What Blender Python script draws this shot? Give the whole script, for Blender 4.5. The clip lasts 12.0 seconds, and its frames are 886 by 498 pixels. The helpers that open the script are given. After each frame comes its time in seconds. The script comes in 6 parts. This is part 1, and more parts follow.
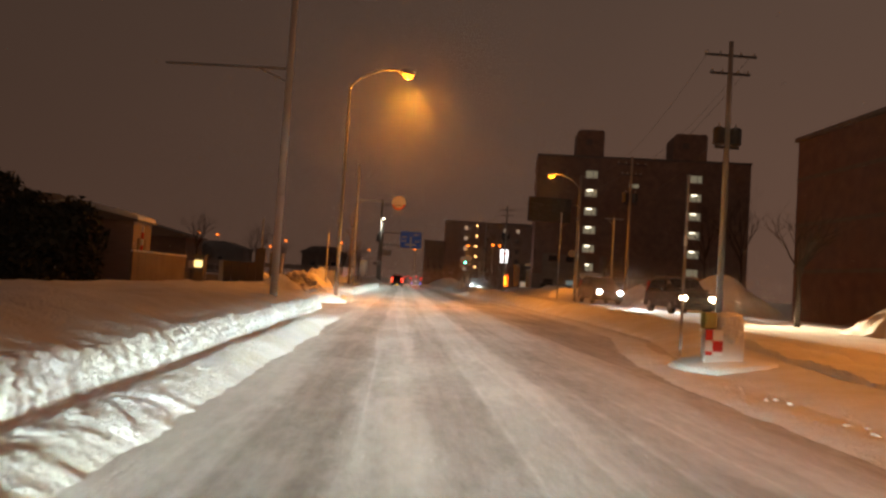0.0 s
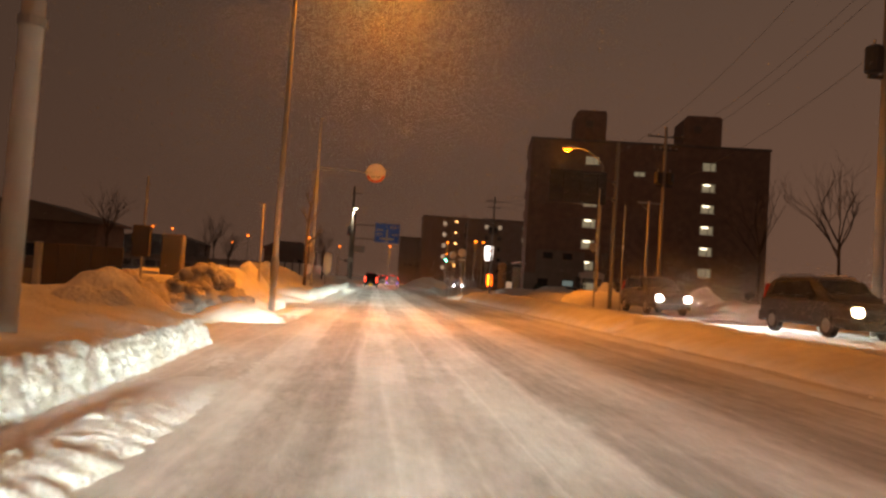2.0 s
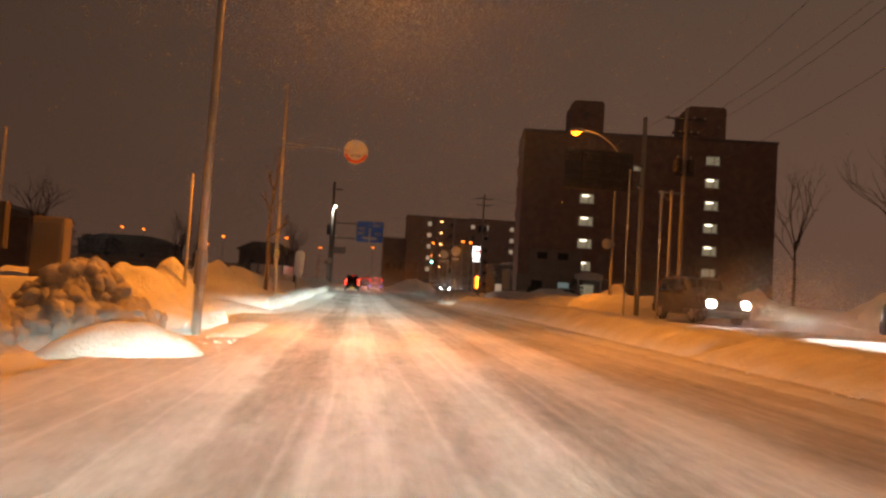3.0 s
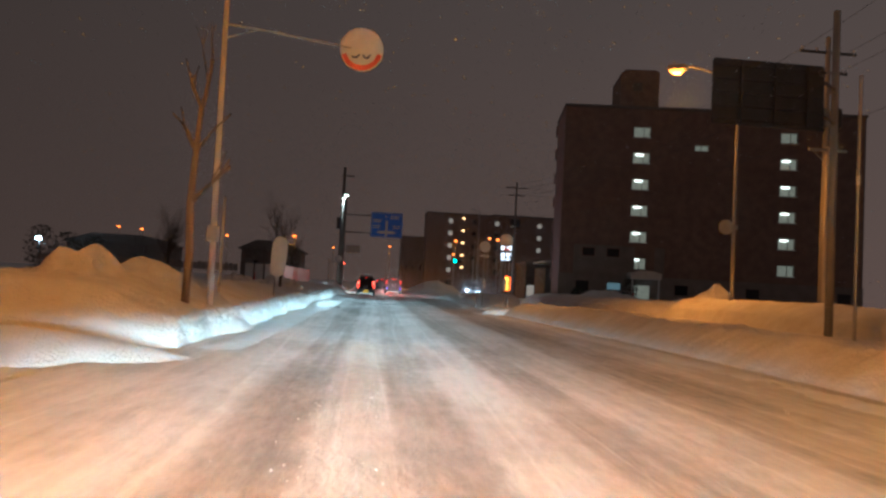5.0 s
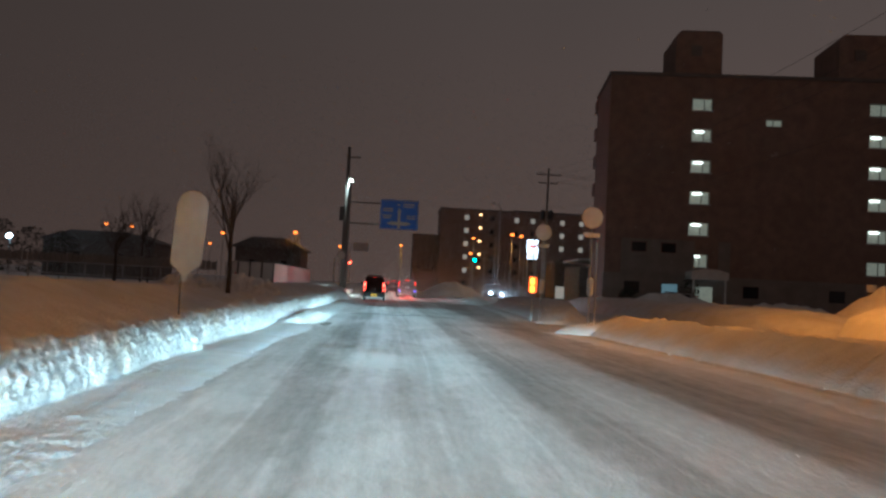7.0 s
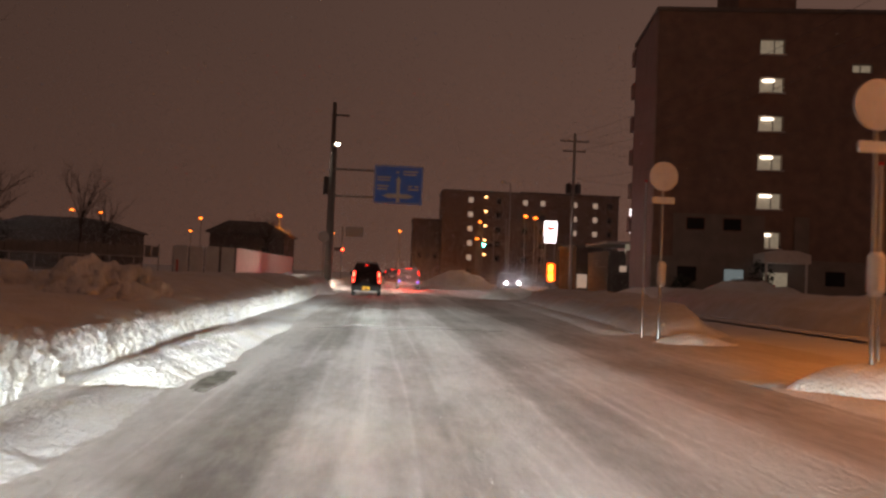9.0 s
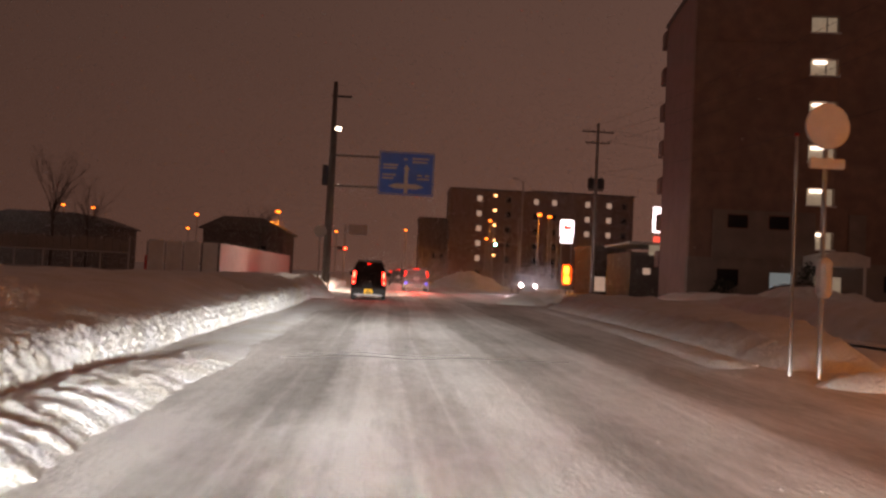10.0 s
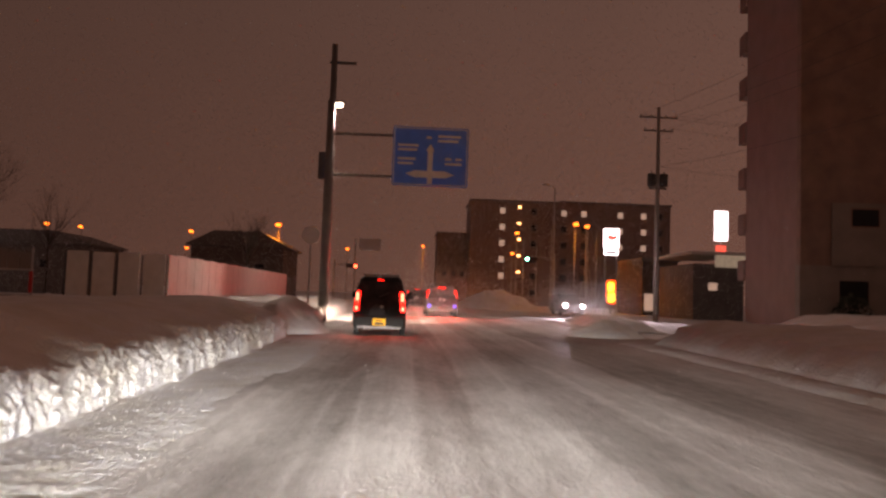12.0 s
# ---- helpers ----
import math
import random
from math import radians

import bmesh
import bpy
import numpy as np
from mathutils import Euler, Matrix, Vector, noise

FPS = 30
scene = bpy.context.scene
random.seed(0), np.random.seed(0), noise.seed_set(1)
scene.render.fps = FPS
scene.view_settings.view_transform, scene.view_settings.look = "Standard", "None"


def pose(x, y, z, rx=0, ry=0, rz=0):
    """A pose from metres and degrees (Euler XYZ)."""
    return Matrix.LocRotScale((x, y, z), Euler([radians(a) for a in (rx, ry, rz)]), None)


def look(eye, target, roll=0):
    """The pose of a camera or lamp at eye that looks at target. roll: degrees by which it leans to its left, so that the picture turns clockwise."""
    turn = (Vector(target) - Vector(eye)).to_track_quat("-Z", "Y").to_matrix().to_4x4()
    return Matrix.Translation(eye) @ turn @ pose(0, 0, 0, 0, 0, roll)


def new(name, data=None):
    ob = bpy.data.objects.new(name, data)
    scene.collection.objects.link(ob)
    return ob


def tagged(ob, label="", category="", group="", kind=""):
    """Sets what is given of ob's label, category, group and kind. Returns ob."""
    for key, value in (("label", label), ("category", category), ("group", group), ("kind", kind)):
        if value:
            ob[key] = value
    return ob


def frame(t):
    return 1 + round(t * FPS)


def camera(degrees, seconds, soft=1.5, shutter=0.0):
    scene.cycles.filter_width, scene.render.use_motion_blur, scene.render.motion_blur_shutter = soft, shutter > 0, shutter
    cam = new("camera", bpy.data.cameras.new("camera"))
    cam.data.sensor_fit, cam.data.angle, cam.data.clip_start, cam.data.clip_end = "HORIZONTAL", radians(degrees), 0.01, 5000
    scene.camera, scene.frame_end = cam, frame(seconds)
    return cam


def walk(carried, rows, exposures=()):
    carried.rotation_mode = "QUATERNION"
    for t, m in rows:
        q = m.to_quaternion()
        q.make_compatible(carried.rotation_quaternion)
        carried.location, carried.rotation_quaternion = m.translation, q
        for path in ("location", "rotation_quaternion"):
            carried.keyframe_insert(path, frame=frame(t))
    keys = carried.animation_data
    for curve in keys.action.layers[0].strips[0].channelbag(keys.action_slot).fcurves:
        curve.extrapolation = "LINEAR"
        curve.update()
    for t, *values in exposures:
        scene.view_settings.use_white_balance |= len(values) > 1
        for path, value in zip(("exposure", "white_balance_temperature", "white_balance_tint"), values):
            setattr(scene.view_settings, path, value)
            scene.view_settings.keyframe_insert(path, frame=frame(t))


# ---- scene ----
# ------------------------------------------------------------ camera
cam = camera(62.0, 12.0, soft=2.6, shutter=0.2)
# seconds; eye x, y, z; pitch, roll, yaw
PATH = [
    (0, 0.001, 0.000, 1.142, 2.510, -3.644, -3.190),
    (0.5, -0.090, 3.340, 1.143, 2.491, -3.756, -3.875),
    (1, -0.170, 6.661, 1.143, 2.687, -3.915, -4.082),
    (1.5, -0.224, 9.975, 1.144, 2.607, -3.739, -4.860),
    (2, -0.242, 13.271, 1.143, 2.588, -3.842, -5.313),
    (2.5, -0.210, 16.525, 1.140, 2.907, -3.508, -6.264),
    (3, -0.145, 19.765, 1.143, 2.842, -3.580, -6.644),
    (5, 0.025, 32.493, 1.138, 2.881, -3.133, -5.342),
    (5.5, 0.030, 35.438, 1.140, 2.757, -2.996, -5.062),
    (6, 0.037, 38.389, 1.137, 2.744, -3.111, -4.694),
    (6.5, 0.045, 41.420, 1.141, 2.962, -3.051, -4.693),
    (7, 0.022, 44.414, 1.142, 2.946, -2.992, -4.553),
    (9, 0.174, 56.696, 1.139, 2.081, -2.363, -4.666),
    (9.5, 0.138, 59.321, 1.138, 1.848, -2.499, -4.414),
    (10, 0.144, 62.036, 1.129, 2.160, -2.868, -4.318),
    (10.5, 0.123, 64.581, 1.126, 2.144, -3.209, -4.065),
    (11, 0.091, 67.185, 1.139, 2.806, -3.165, -3.698),
    (11.5, 0.025, 69.954, 1.145, 3.056, -2.770, -3.177),
    (12, -0.001, 72.787, 1.148, 3.616, -2.003, -3.131),
]
EXPOSURES = [(0, 0.25, 7600, 12), (1.5, 0.35, 8400, 15), (2.5, 0.4, 8500, 15), (3.2, 0.3, 7700, 13), (5.0, 0.25, 5250, -3), (7.2, 0.3, 5250, -4),
             (9.0, 0.35, 7700, 26), (12, 0.55, 8500, 40)]
walk(cam, [(t, pose(x, y, z, 90 + p, r, w)) for t, x, y, z, p, r, w in PATH], EXPOSURES)

# ------------------------------------------------------------ night sky and lamps
world = bpy.data.worlds.new("night_sky")
scene.world = world
world.use_nodes = True
wn, wl = world.node_tree.nodes, world.node_tree.links
bg = wn["Background"]
bg.inputs["Strength"].default_value = 1.0
geo_n = wn.new("ShaderNodeTexCoord")
sep = wn.new("ShaderNodeSeparateXYZ")
ramp = wn.new("ShaderNodeValToRGB")
cloud = wn.new("ShaderNodeTexNoise")
cloud.inputs["Scale"].default_value = 1.6
cloud.inputs["Detail"].default_value = 4
mixc = wn.new("ShaderNodeMix")
mixc.data_type = "RGBA"
mixc.blend_type = "MULTIPLY"
mixc.inputs["Factor"].default_value = 0.25
wl.new(geo_n.outputs["Generated"], sep.inputs[0])
wl.new(geo_n.outputs["Generated"], cloud.inputs["Vector"])
wl.new(sep.outputs["Z"], ramp.inputs[0])
ramp.color_ramp.elements[0].position, ramp.color_ramp.elements[0].color = 0.0, (0.092, 0.053, 0.041, 1)
ramp.color_ramp.elements[1].position, ramp.color_ramp.elements[1].color = 0.45, (0.062, 0.042, 0.035, 1)
lean = wn.new("ShaderNodeMapRange")
lean.inputs["From Min"].default_value, lean.inputs["From Max"].default_value = -0.7, 0.7
lean.inputs["To Min"].default_value, lean.inputs["To Max"].default_value = 0.56, 1.32
wl.new(sep.outputs["X"], lean.inputs["Value"])
wl.new(lean.outputs[0], bg.inputs["Strength"])
wl.new(ramp.outputs[0], mixc.inputs[6])
wl.new(cloud.outputs["Fac"], mixc.inputs[7])
wl.new(mixc.outputs[2], bg.inputs["Color"])

SODIUM = (1.0, 0.30, 0.028)


def lamp_light(name, kind, at, to, power, colour, size, cone=160, blend=0.6):
    data = bpy.data.lights.new(name, kind)
    data.energy, data.color = power, colour
    if kind == "SPOT":
        data.spot_size, data.spot_blend, data.shadow_soft_size = radians(cone), blend, size
    else:
        data.shadow_soft_size = size
    ob = new(name, data)
    ob.matrix_world = look(at, to)
    return ob


# sodium street lamps, eleven metres up, staggered on both sides of the road
LAMPS = [(-0.35, 34.6, 10.85), (12.2, 62.2, 10.85), (12.2, 7.0, 10.85)]
for (lx, ly, lz), power in zip(LAMPS, (6400, 3400, 4100)):
    lamp_light("sodium_lamp_light", "SPOT", (lx, ly, lz - 0.26), (lx + (1.5 if ly > 50 else 0.0), ly, 0), power, SODIUM, 0.12, 168 if 20 < ly < 50 else 126, 0.5 if 20 < ly < 50 else 0.7)
    # extra point lamp, added to brighten the halo of flakes round the head
    lamp_light("sodium_halo_light", "POINT", (lx, ly, lz - 0.36), (lx, ly, 0), 480, SODIUM, 0.14)
lamp_light("led_lamp_light", "SPOT", (-3.2, 105.9, 9.42), (-1.0, 107.5, 0), 1100, (0.95, 1.0, 0.9), 0.12, 160, 0.5)

# sodium lamps along the junction ahead
for lx, ly, lz, power in ((18.1, 150, 9.0, 1100), (2.9, 190, 8.7, 1500), (-12.3, 145, 7.2, 1000), (14.6, 168, 9.4, 1300)):
    lamp_light("junction_lamp_light", "SPOT", (lx, ly - 1.2, lz), (lx, ly - 1.2, 0), power, SODIUM, 0.2, 165, 0.7)

# stand-in spots for car low beams: wide, flat and cut off at lamp height
def low_beam_stand_in(x, y, to_x, power, colour=(0.73, 0.97, 0.985), ahead=8.9, lift=0.0, high=0.78, wide=7.4):
    ob = lamp_light("low_beam_stand_in", "SPOT", (x, y, high + lift), (to_x, y + ahead, lift), power, colour, 0.05, 10.2, 1.0)
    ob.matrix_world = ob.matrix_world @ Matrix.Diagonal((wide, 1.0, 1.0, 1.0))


# fixed row added along the way in place of the camera car's moving headlamps
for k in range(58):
    low_beam_stand_in(0.0, -12.0 + 1.5 * k, 0.04, 2040, ahead=7.6, high=0.64, wide=6.7)
# low beams of the van and of the oncoming cars
low_beam_stand_in(-0.6, 97.2, -1.2, 16000, (1.0, 0.93, 0.78), wide=7.0)
low_beam_stand_in(12.8, 30.8, 14.2, 30000, (1.0, 0.80, 0.52), -8.9, 0.4, 0.78, 8.0)
low_beam_stand_in(12.5, 43.5, 13.0, 34000, (0.8, 0.97, 1.0), -8.9, 0.4, 0.78, 4.5)
low_beam_stand_in(12.6, 126.2, 12.4, 50000, (0.82, 0.88, 1.0), -8.9, wide=7.0)
# lamp over the apartment entrance
lamp_light("porch_lamp_light", "POINT", (26.6, 104.4, 3.0), (26.6, 104, 0), 50, (0.85, 0.95, 1.0), 0.15)
# red glow of the brake lamps
for gx, gy, gp in ((-0.64, 93.0, 25), (2.15, 112.3, 800), (1.2, 133.8, 700)):
    lamp_light("brake_lamp_glow", "SPOT", (gx, gy, 0.95), (gx, gy - 4, 0.2), gp, (1.0, 0.04, 0.02), 0.25, 150, 0.6)

# ------------------------------------------------------------ materials
def mat(name, colour, rough=0.6, metal=0.0, vary=0.12, scale=4.0, bump=0.0, bump_scale=30.0, stretch=(1, 1, 1),
        emit=None, strength=0.0, dirt=None, dirt_scale=0.7, dirt_amount=0.5, spec=0.5, relief=0.05, soft=0.0):
    m = bpy.data.materials.new(name)
    m.use_nodes = True
    n, l = m.node_tree.nodes, m.node_tree.links
    b = n["Principled BSDF"]
    b.inputs["Roughness"].default_value, b.inputs["Metallic"].default_value = rough, metal
    b.inputs["Specular IOR Level"].default_value = spec
    tc = n.new("ShaderNodeTexCoord")
    mp = n.new("ShaderNodeMapping")
    mp.inputs["Scale"].default_value = stretch
    l.new(tc.outputs["Object"], mp.inputs[0])
    noise_n = n.new("ShaderNodeTexNoise")
    noise_n.inputs["Scale"].default_value, noise_n.inputs["Detail"].default_value = scale, 6
    l.new(mp.outputs[0], noise_n.inputs["Vector"])
    rp = n.new("ShaderNodeValToRGB")
    lo = [max(0, c * (1 - vary)) for c in colour]
    hi = [min(1, c * (1 + vary)) for c in colour]
    rp.color_ramp.elements[0].position, rp.color_ramp.elements[0].color = 0.3, (*lo, 1)
    rp.color_ramp.elements[1].position, rp.color_ramp.elements[1].color = 0.7, (*hi, 1)
    l.new(noise_n.outputs["Fac"], rp.inputs[0])
    out = rp.outputs[0]
    if dirt:
        n2 = n.new("ShaderNodeTexNoise")
        n2.inputs["Scale"].default_value, n2.inputs["Detail"].default_value = dirt_scale, 8
        n2.inputs["Roughness"].default_value = 0.65
        l.new(mp.outputs[0], n2.inputs["Vector"])
        r2 = n.new("ShaderNodeValToRGB")
        r2.color_ramp.elements[0].position, r2.color_ramp.elements[1].position = 0.45, 0.7
        l.new(n2.outputs["Fac"], r2.inputs[0])
        ml = n.new("ShaderNodeMath")
        ml.operation = "MULTIPLY"
        ml.inputs[1].default_value = dirt_amount
        l.new(r2.outputs[0], ml.inputs[0])
        mx = n.new("ShaderNodeMix")
        mx.data_type = "RGBA"
        l.new(ml.outputs[0], mx.inputs["Factor"])
        l.new(out, mx.inputs[6])
        mx.inputs[7].default_value = (*dirt, 1)
        out = mx.outputs[2]
    l.new(out, b.inputs["Base Color"])
    if bump:
        n3 = n.new("ShaderNodeTexNoise")
        n3.inputs["Scale"].default_value, n3.inputs["Detail"].default_value = bump_scale, 8
        l.new(mp.outputs[0], n3.inputs["Vector"])
        bp = n.new("ShaderNodeBump")
        bp.inputs["Strength"].default_value, bp.inputs["Distance"].default_value = bump, relief
        l.new(n3.outputs["Fac"], bp.inputs["Height"])
        l.new(bp.outputs[0], b.inputs["Normal"])
    if soft:
        b.inputs["Subsurface Weight"].default_value = soft
        b.inputs["Subsurface Radius"].default_value = (1.0, 0.95, 0.85)
        b.inputs["Subsurface Scale"].default_value = 0.03
    if emit:
        b.inputs["Emission Color"].default_value = (*emit, 1)
        b.inputs["Emission Strength"].default_value = strength
    return m


M = {}
M["snow"] = mat("bank_snow", (0.73, 0.74, 0.755), 0.75, vary=0.08, scale=2.2, bump=1.0, bump_scale=22, relief=0.055, dirt=(0.56, 0.52, 0.40), dirt_scale=0.9, dirt_amount=0.5, soft=0.4)
M["greysnow"] = mat("dirty_grey_snow", (0.46, 0.45, 0.45), 0.85, vary=0.2, scale=3, bump=0.9, bump_scale=12, dirt=(0.26, 0.24, 0.22), dirt_scale=1.4, dirt_amount=0.5)
M["field"] = mat("field_snow", (0.74, 0.75, 0.78), 0.8, vary=0.08, scale=0.6, bump=0.5, bump_scale=3, dirt=(0.5, 0.47, 0.43), dirt_scale=0.25, dirt_amount=0.4)
M["galv"] = mat("galvanised_steel", (0.42, 0.42, 0.41), 0.45, 0.7, vary=0.12, scale=5, bump=0.05)
M["darkpole"] = mat("dark_pole_steel", (0.13, 0.115, 0.105), 0.6, 0.2, vary=0.15)
M["palepole"] = mat("pale_pole_concrete", (0.52, 0.50, 0.47), 0.8, vary=0.12, scale=4, bump=0.2, bump_scale=40, stretch=(1, 1, 0.3))
M["concrete"] = mat("pole_concrete", (0.30, 0.29, 0.27), 0.85, vary=0.15, scale=4, bump=0.25, bump_scale=40, stretch=(1, 1, 0.3))
M["darkmetal"] = mat("dark_painted_metal", (0.05, 0.05, 0.05), 0.5, 0.3, vary=0.2)
M["signwhite"] = mat("snow_dusted_sign_white", (0.64, 0.64, 0.64), 0.5, vary=0.07, scale=6, bump=0.1)
M["signback"] = mat("sign_back_grey", (0.50, 0.50, 0.50), 0.45, 0.3, vary=0.08)
M["blue"] = mat("guide_sign_blue", (0.045, 0.24, 0.98), 0.35, vary=0.12, scale=3, dirt=(0.22, 0.38, 0.9), dirt_scale=1.6, dirt_amount=0.18)
M["red"] = mat("sign_red", (0.55, 0.03, 0.025), 0.4, vary=0.1)
M["legend"] = mat("sign_legend_white", (0.75, 0.77, 0.80), 0.4, vary=0.06)
M["numeral"] = mat("numeral_blue", (0.02, 0.03, 0.13), 0.4, vary=0.1)
M["brick"] = mat("apartment_brown_tile", (0.22, 0.145, 0.115), 0.7, vary=0.2, scale=1.2, bump=0.15, bump_scale=20, dirt=(0.15, 0.096, 0.075), dirt_scale=0.2, dirt_amount=0.6)
# paler, redder than the tile: the light on that end, put into colour
M["render"] = mat("apartment_end_lit_tone", (0.26, 0.172, 0.155), 0.75, vary=0.12, scale=0.9, bump=0.15, bump_scale=18, dirt=(0.30, 0.20, 0.17), dirt_scale=0.25, dirt_amount=0.5)
M["plinth"] = mat("apartment_grey_base", (0.22, 0.19, 0.17), 0.8, vary=0.15, scale=1.0, bump=0.1, dirt=(0.16, 0.14, 0.12), dirt_scale=0.4)
M["roofdark"] = mat("dark_roof", (0.13, 0.115, 0.105), 0.7, vary=0.2, scale=1)
M["sidewall"] = mat("dark_office_tile", (0.16, 0.098, 0.084), 0.7, vary=0.2, scale=1.2, bump=0.15, bump_scale=20)
M["paleside"] = mat("pale_pink_siding", (0.24, 0.19, 0.175), 0.8, vary=0.1, scale=2, bump=0.1, stretch=(1, 1, 8))
M["housewall"] = mat("dark_house_siding", (0.14, 0.11, 0.095), 0.8, vary=0.2, scale=1.5, bump=0.15)
M["fawn"] = mat("fawn_siding", (0.085, 0.068, 0.056), 0.8, vary=0.12, scale=2, bump=0.1)
M["glassdark"] = mat("dark_window_glass", (0.02, 0.022, 0.025), 0.12, vary=0.1, spec=0.35)
M["litwin"] = mat("lit_stair_window", (0.5, 0.5, 0.42), 0.6, emit=(0.92, 0.90, 0.68), strength=0.12, vary=0.2, scale=3)
M["lamptube"] = mat("stair_lamp", (0.9, 0.9, 0.85), 0.4, emit=(1.0, 0.97, 0.86), strength=2.2)
M["litfar"] = mat("lit_far_window", (0.5, 0.45, 0.4), 0.6, emit=(1.0, 0.82, 0.66), strength=0.22)
M["litcool"] = mat("lit_cool_window", (0.12, 0.15, 0.17), 0.6, emit=(0.62, 0.92, 1.0), strength=0.12)
M["warmstair"] = mat("warm_stair_lamp", (0.9, 0.7, 0.4), 0.5, emit=(1.0, 0.55, 0.22), strength=4)
M["sodium"] = mat("sodium_lens", (1.0, 0.6, 0.2), 0.4, emit=(1.0, 0.20, 0.018), strength=8)
M["farsodium"] = mat("far_sodium_lens", (1.0, 0.7, 0.3), 0.4, emit=(1.0, 0.19, 0.02), strength=4)
M["ledlens"] = mat("led_lens", (0.9, 1, 0.9), 0.4, emit=(0.95, 1.0, 0.82), strength=9)
M["storesign"] = mat("lit_sign_panel", (0.9, 0.9, 0.9), 0.4, emit=(0.86, 0.90, 1.0), strength=2.2)
M["signred"] = mat("lit_sign_red_mark", (0.7, 0.05, 0.04), 0.4, emit=(0.9, 0.12, 0.08), strength=0.9)
M["beacon_red"] = mat("beacon_red_lens", (0.9, 0.1, 0.02), 0.4, emit=(1.0, 0.10, 0.01), strength=3.5)
M["beacon_yel"] = mat("beacon_amber_lens", (1.0, 0.5, 0.05), 0.4, emit=(1.0, 0.50, 0.04), strength=5)
M["green"] = mat("green_signal_lens", (0.05, 0.8, 0.5), 0.4, emit=(0.02, 0.95, 0.62), strength=30)
M["redlens"] = mat("red_signal_lens", (0.8, 0.05, 0.03), 0.4, emit=(1.0, 0.05, 0.02), strength=18)
M["offlens"] = mat("unlit_signal_lens", (0.06, 0.03, 0.03), 0.3)
M["tail"] = mat("tail_lamp_lens", (0.7, 0.02, 0.02), 0.25, emit=(1.0, 0.022, 0.012), strength=3.2)
M["tailcore"] = mat("tail_lamp_bulb", (0.9, 0.3, 0.25), 0.3, emit=(1.0, 0.16, 0.09), strength=5)
M["bluelamp"] = mat("blue_marker_lens", (0.1, 0.1, 0.7), 0.3, emit=(0.10, 0.10, 1.0), strength=2.2)
M["head"] = mat("headlamp_lens", (0.9, 0.95, 1.0), 0.2, emit=(0.85, 0.93, 1.0), strength=70)
M["headwarm"] = mat("warm_headlamp_lens", (1.0, 0.9, 0.75), 0.2, emit=(1.0, 0.80, 0.52), strength=40)
M["blackpaint"] = mat("black_car_paint", (0.012, 0.011, 0.011), 0.6, 0.0, vary=0.2, spec=0.15, dirt=(0.06, 0.055, 0.05), dirt_scale=2.5, dirt_amount=0.6)
M["silverpaint"] = mat("silver_car_paint", (0.22, 0.21, 0.21), 0.55, 0.2, vary=0.08, spec=0.25, dirt=(0.16, 0.15, 0.14), dirt_scale=1.2)
M["greypaint"] = mat("grey_car_paint", (0.045, 0.045, 0.048), 0.5, 0.2, vary=0.1, spec=0.3, dirt=(0.06, 0.057, 0.055), dirt_scale=1.2)
M["trim"] = mat("black_plastic_trim", (0.02, 0.02, 0.02), 0.6, vary=0.2)
M["rubber"] = mat("tyre_rubber", (0.018, 0.018, 0.018), 0.85, vary=0.2, scale=20, dirt=(0.4, 0.4, 0.4), dirt_scale=5, dirt_amount=0.3)
M["rim"] = mat("wheel_steel", (0.30, 0.30, 0.30), 0.4, 0.8)
M["chrome"] = mat("chrome", (0.6, 0.6, 0.6), 0.15, 1.0)
# plates are given a faint glow of their own to look lit
M["plateyel"] = mat("yellow_plate_glow", (0.85, 0.52, 0.02), 0.5, vary=0.05, emit=(1.0, 0.55, 0.02), strength=0.5)
M["platebar"] = mat("plate_black_bar", (0.03, 0.03, 0.03), 0.5)
# white plate with the same added glow; also serves the plate lamp
M["platewht"] = mat("white_plate_glow", (0.75, 0.75, 0.75), 0.5, emit=(0.9, 0.9, 0.9), strength=0.2)
M["bark"] = mat("pale_bark", (0.20, 0.15, 0.11), 0.9, vary=0.35, scale=6, bump=0.6, bump_scale=14, stretch=(1, 1, 0.25))
M["twig"] = mat("dark_twig", (0.06, 0.045, 0.035), 0.9, vary=0.3)
M["leafdark"] = mat("dark_conifer", (0.03, 0.035, 0.025), 0.9, vary=0.3)
M["hoard"] = mat("white_hoarding_panel", (0.62, 0.61, 0.59), 0.55, vary=0.06, dirt=(0.4, 0.38, 0.36), dirt_scale=1.2, dirt_amount=0.4)
M["fence"] = mat("pale_fence_rail", (0.42, 0.40, 0.38), 0.6, vary=0.1)
M["caution"] = mat("olive_box_top", (0.30, 0.27, 0.08), 0.7, vary=0.2)
M["crack"] = mat("dark_joint", (0.09, 0.085, 0.08), 0.7, vary=0.3, scale=8)


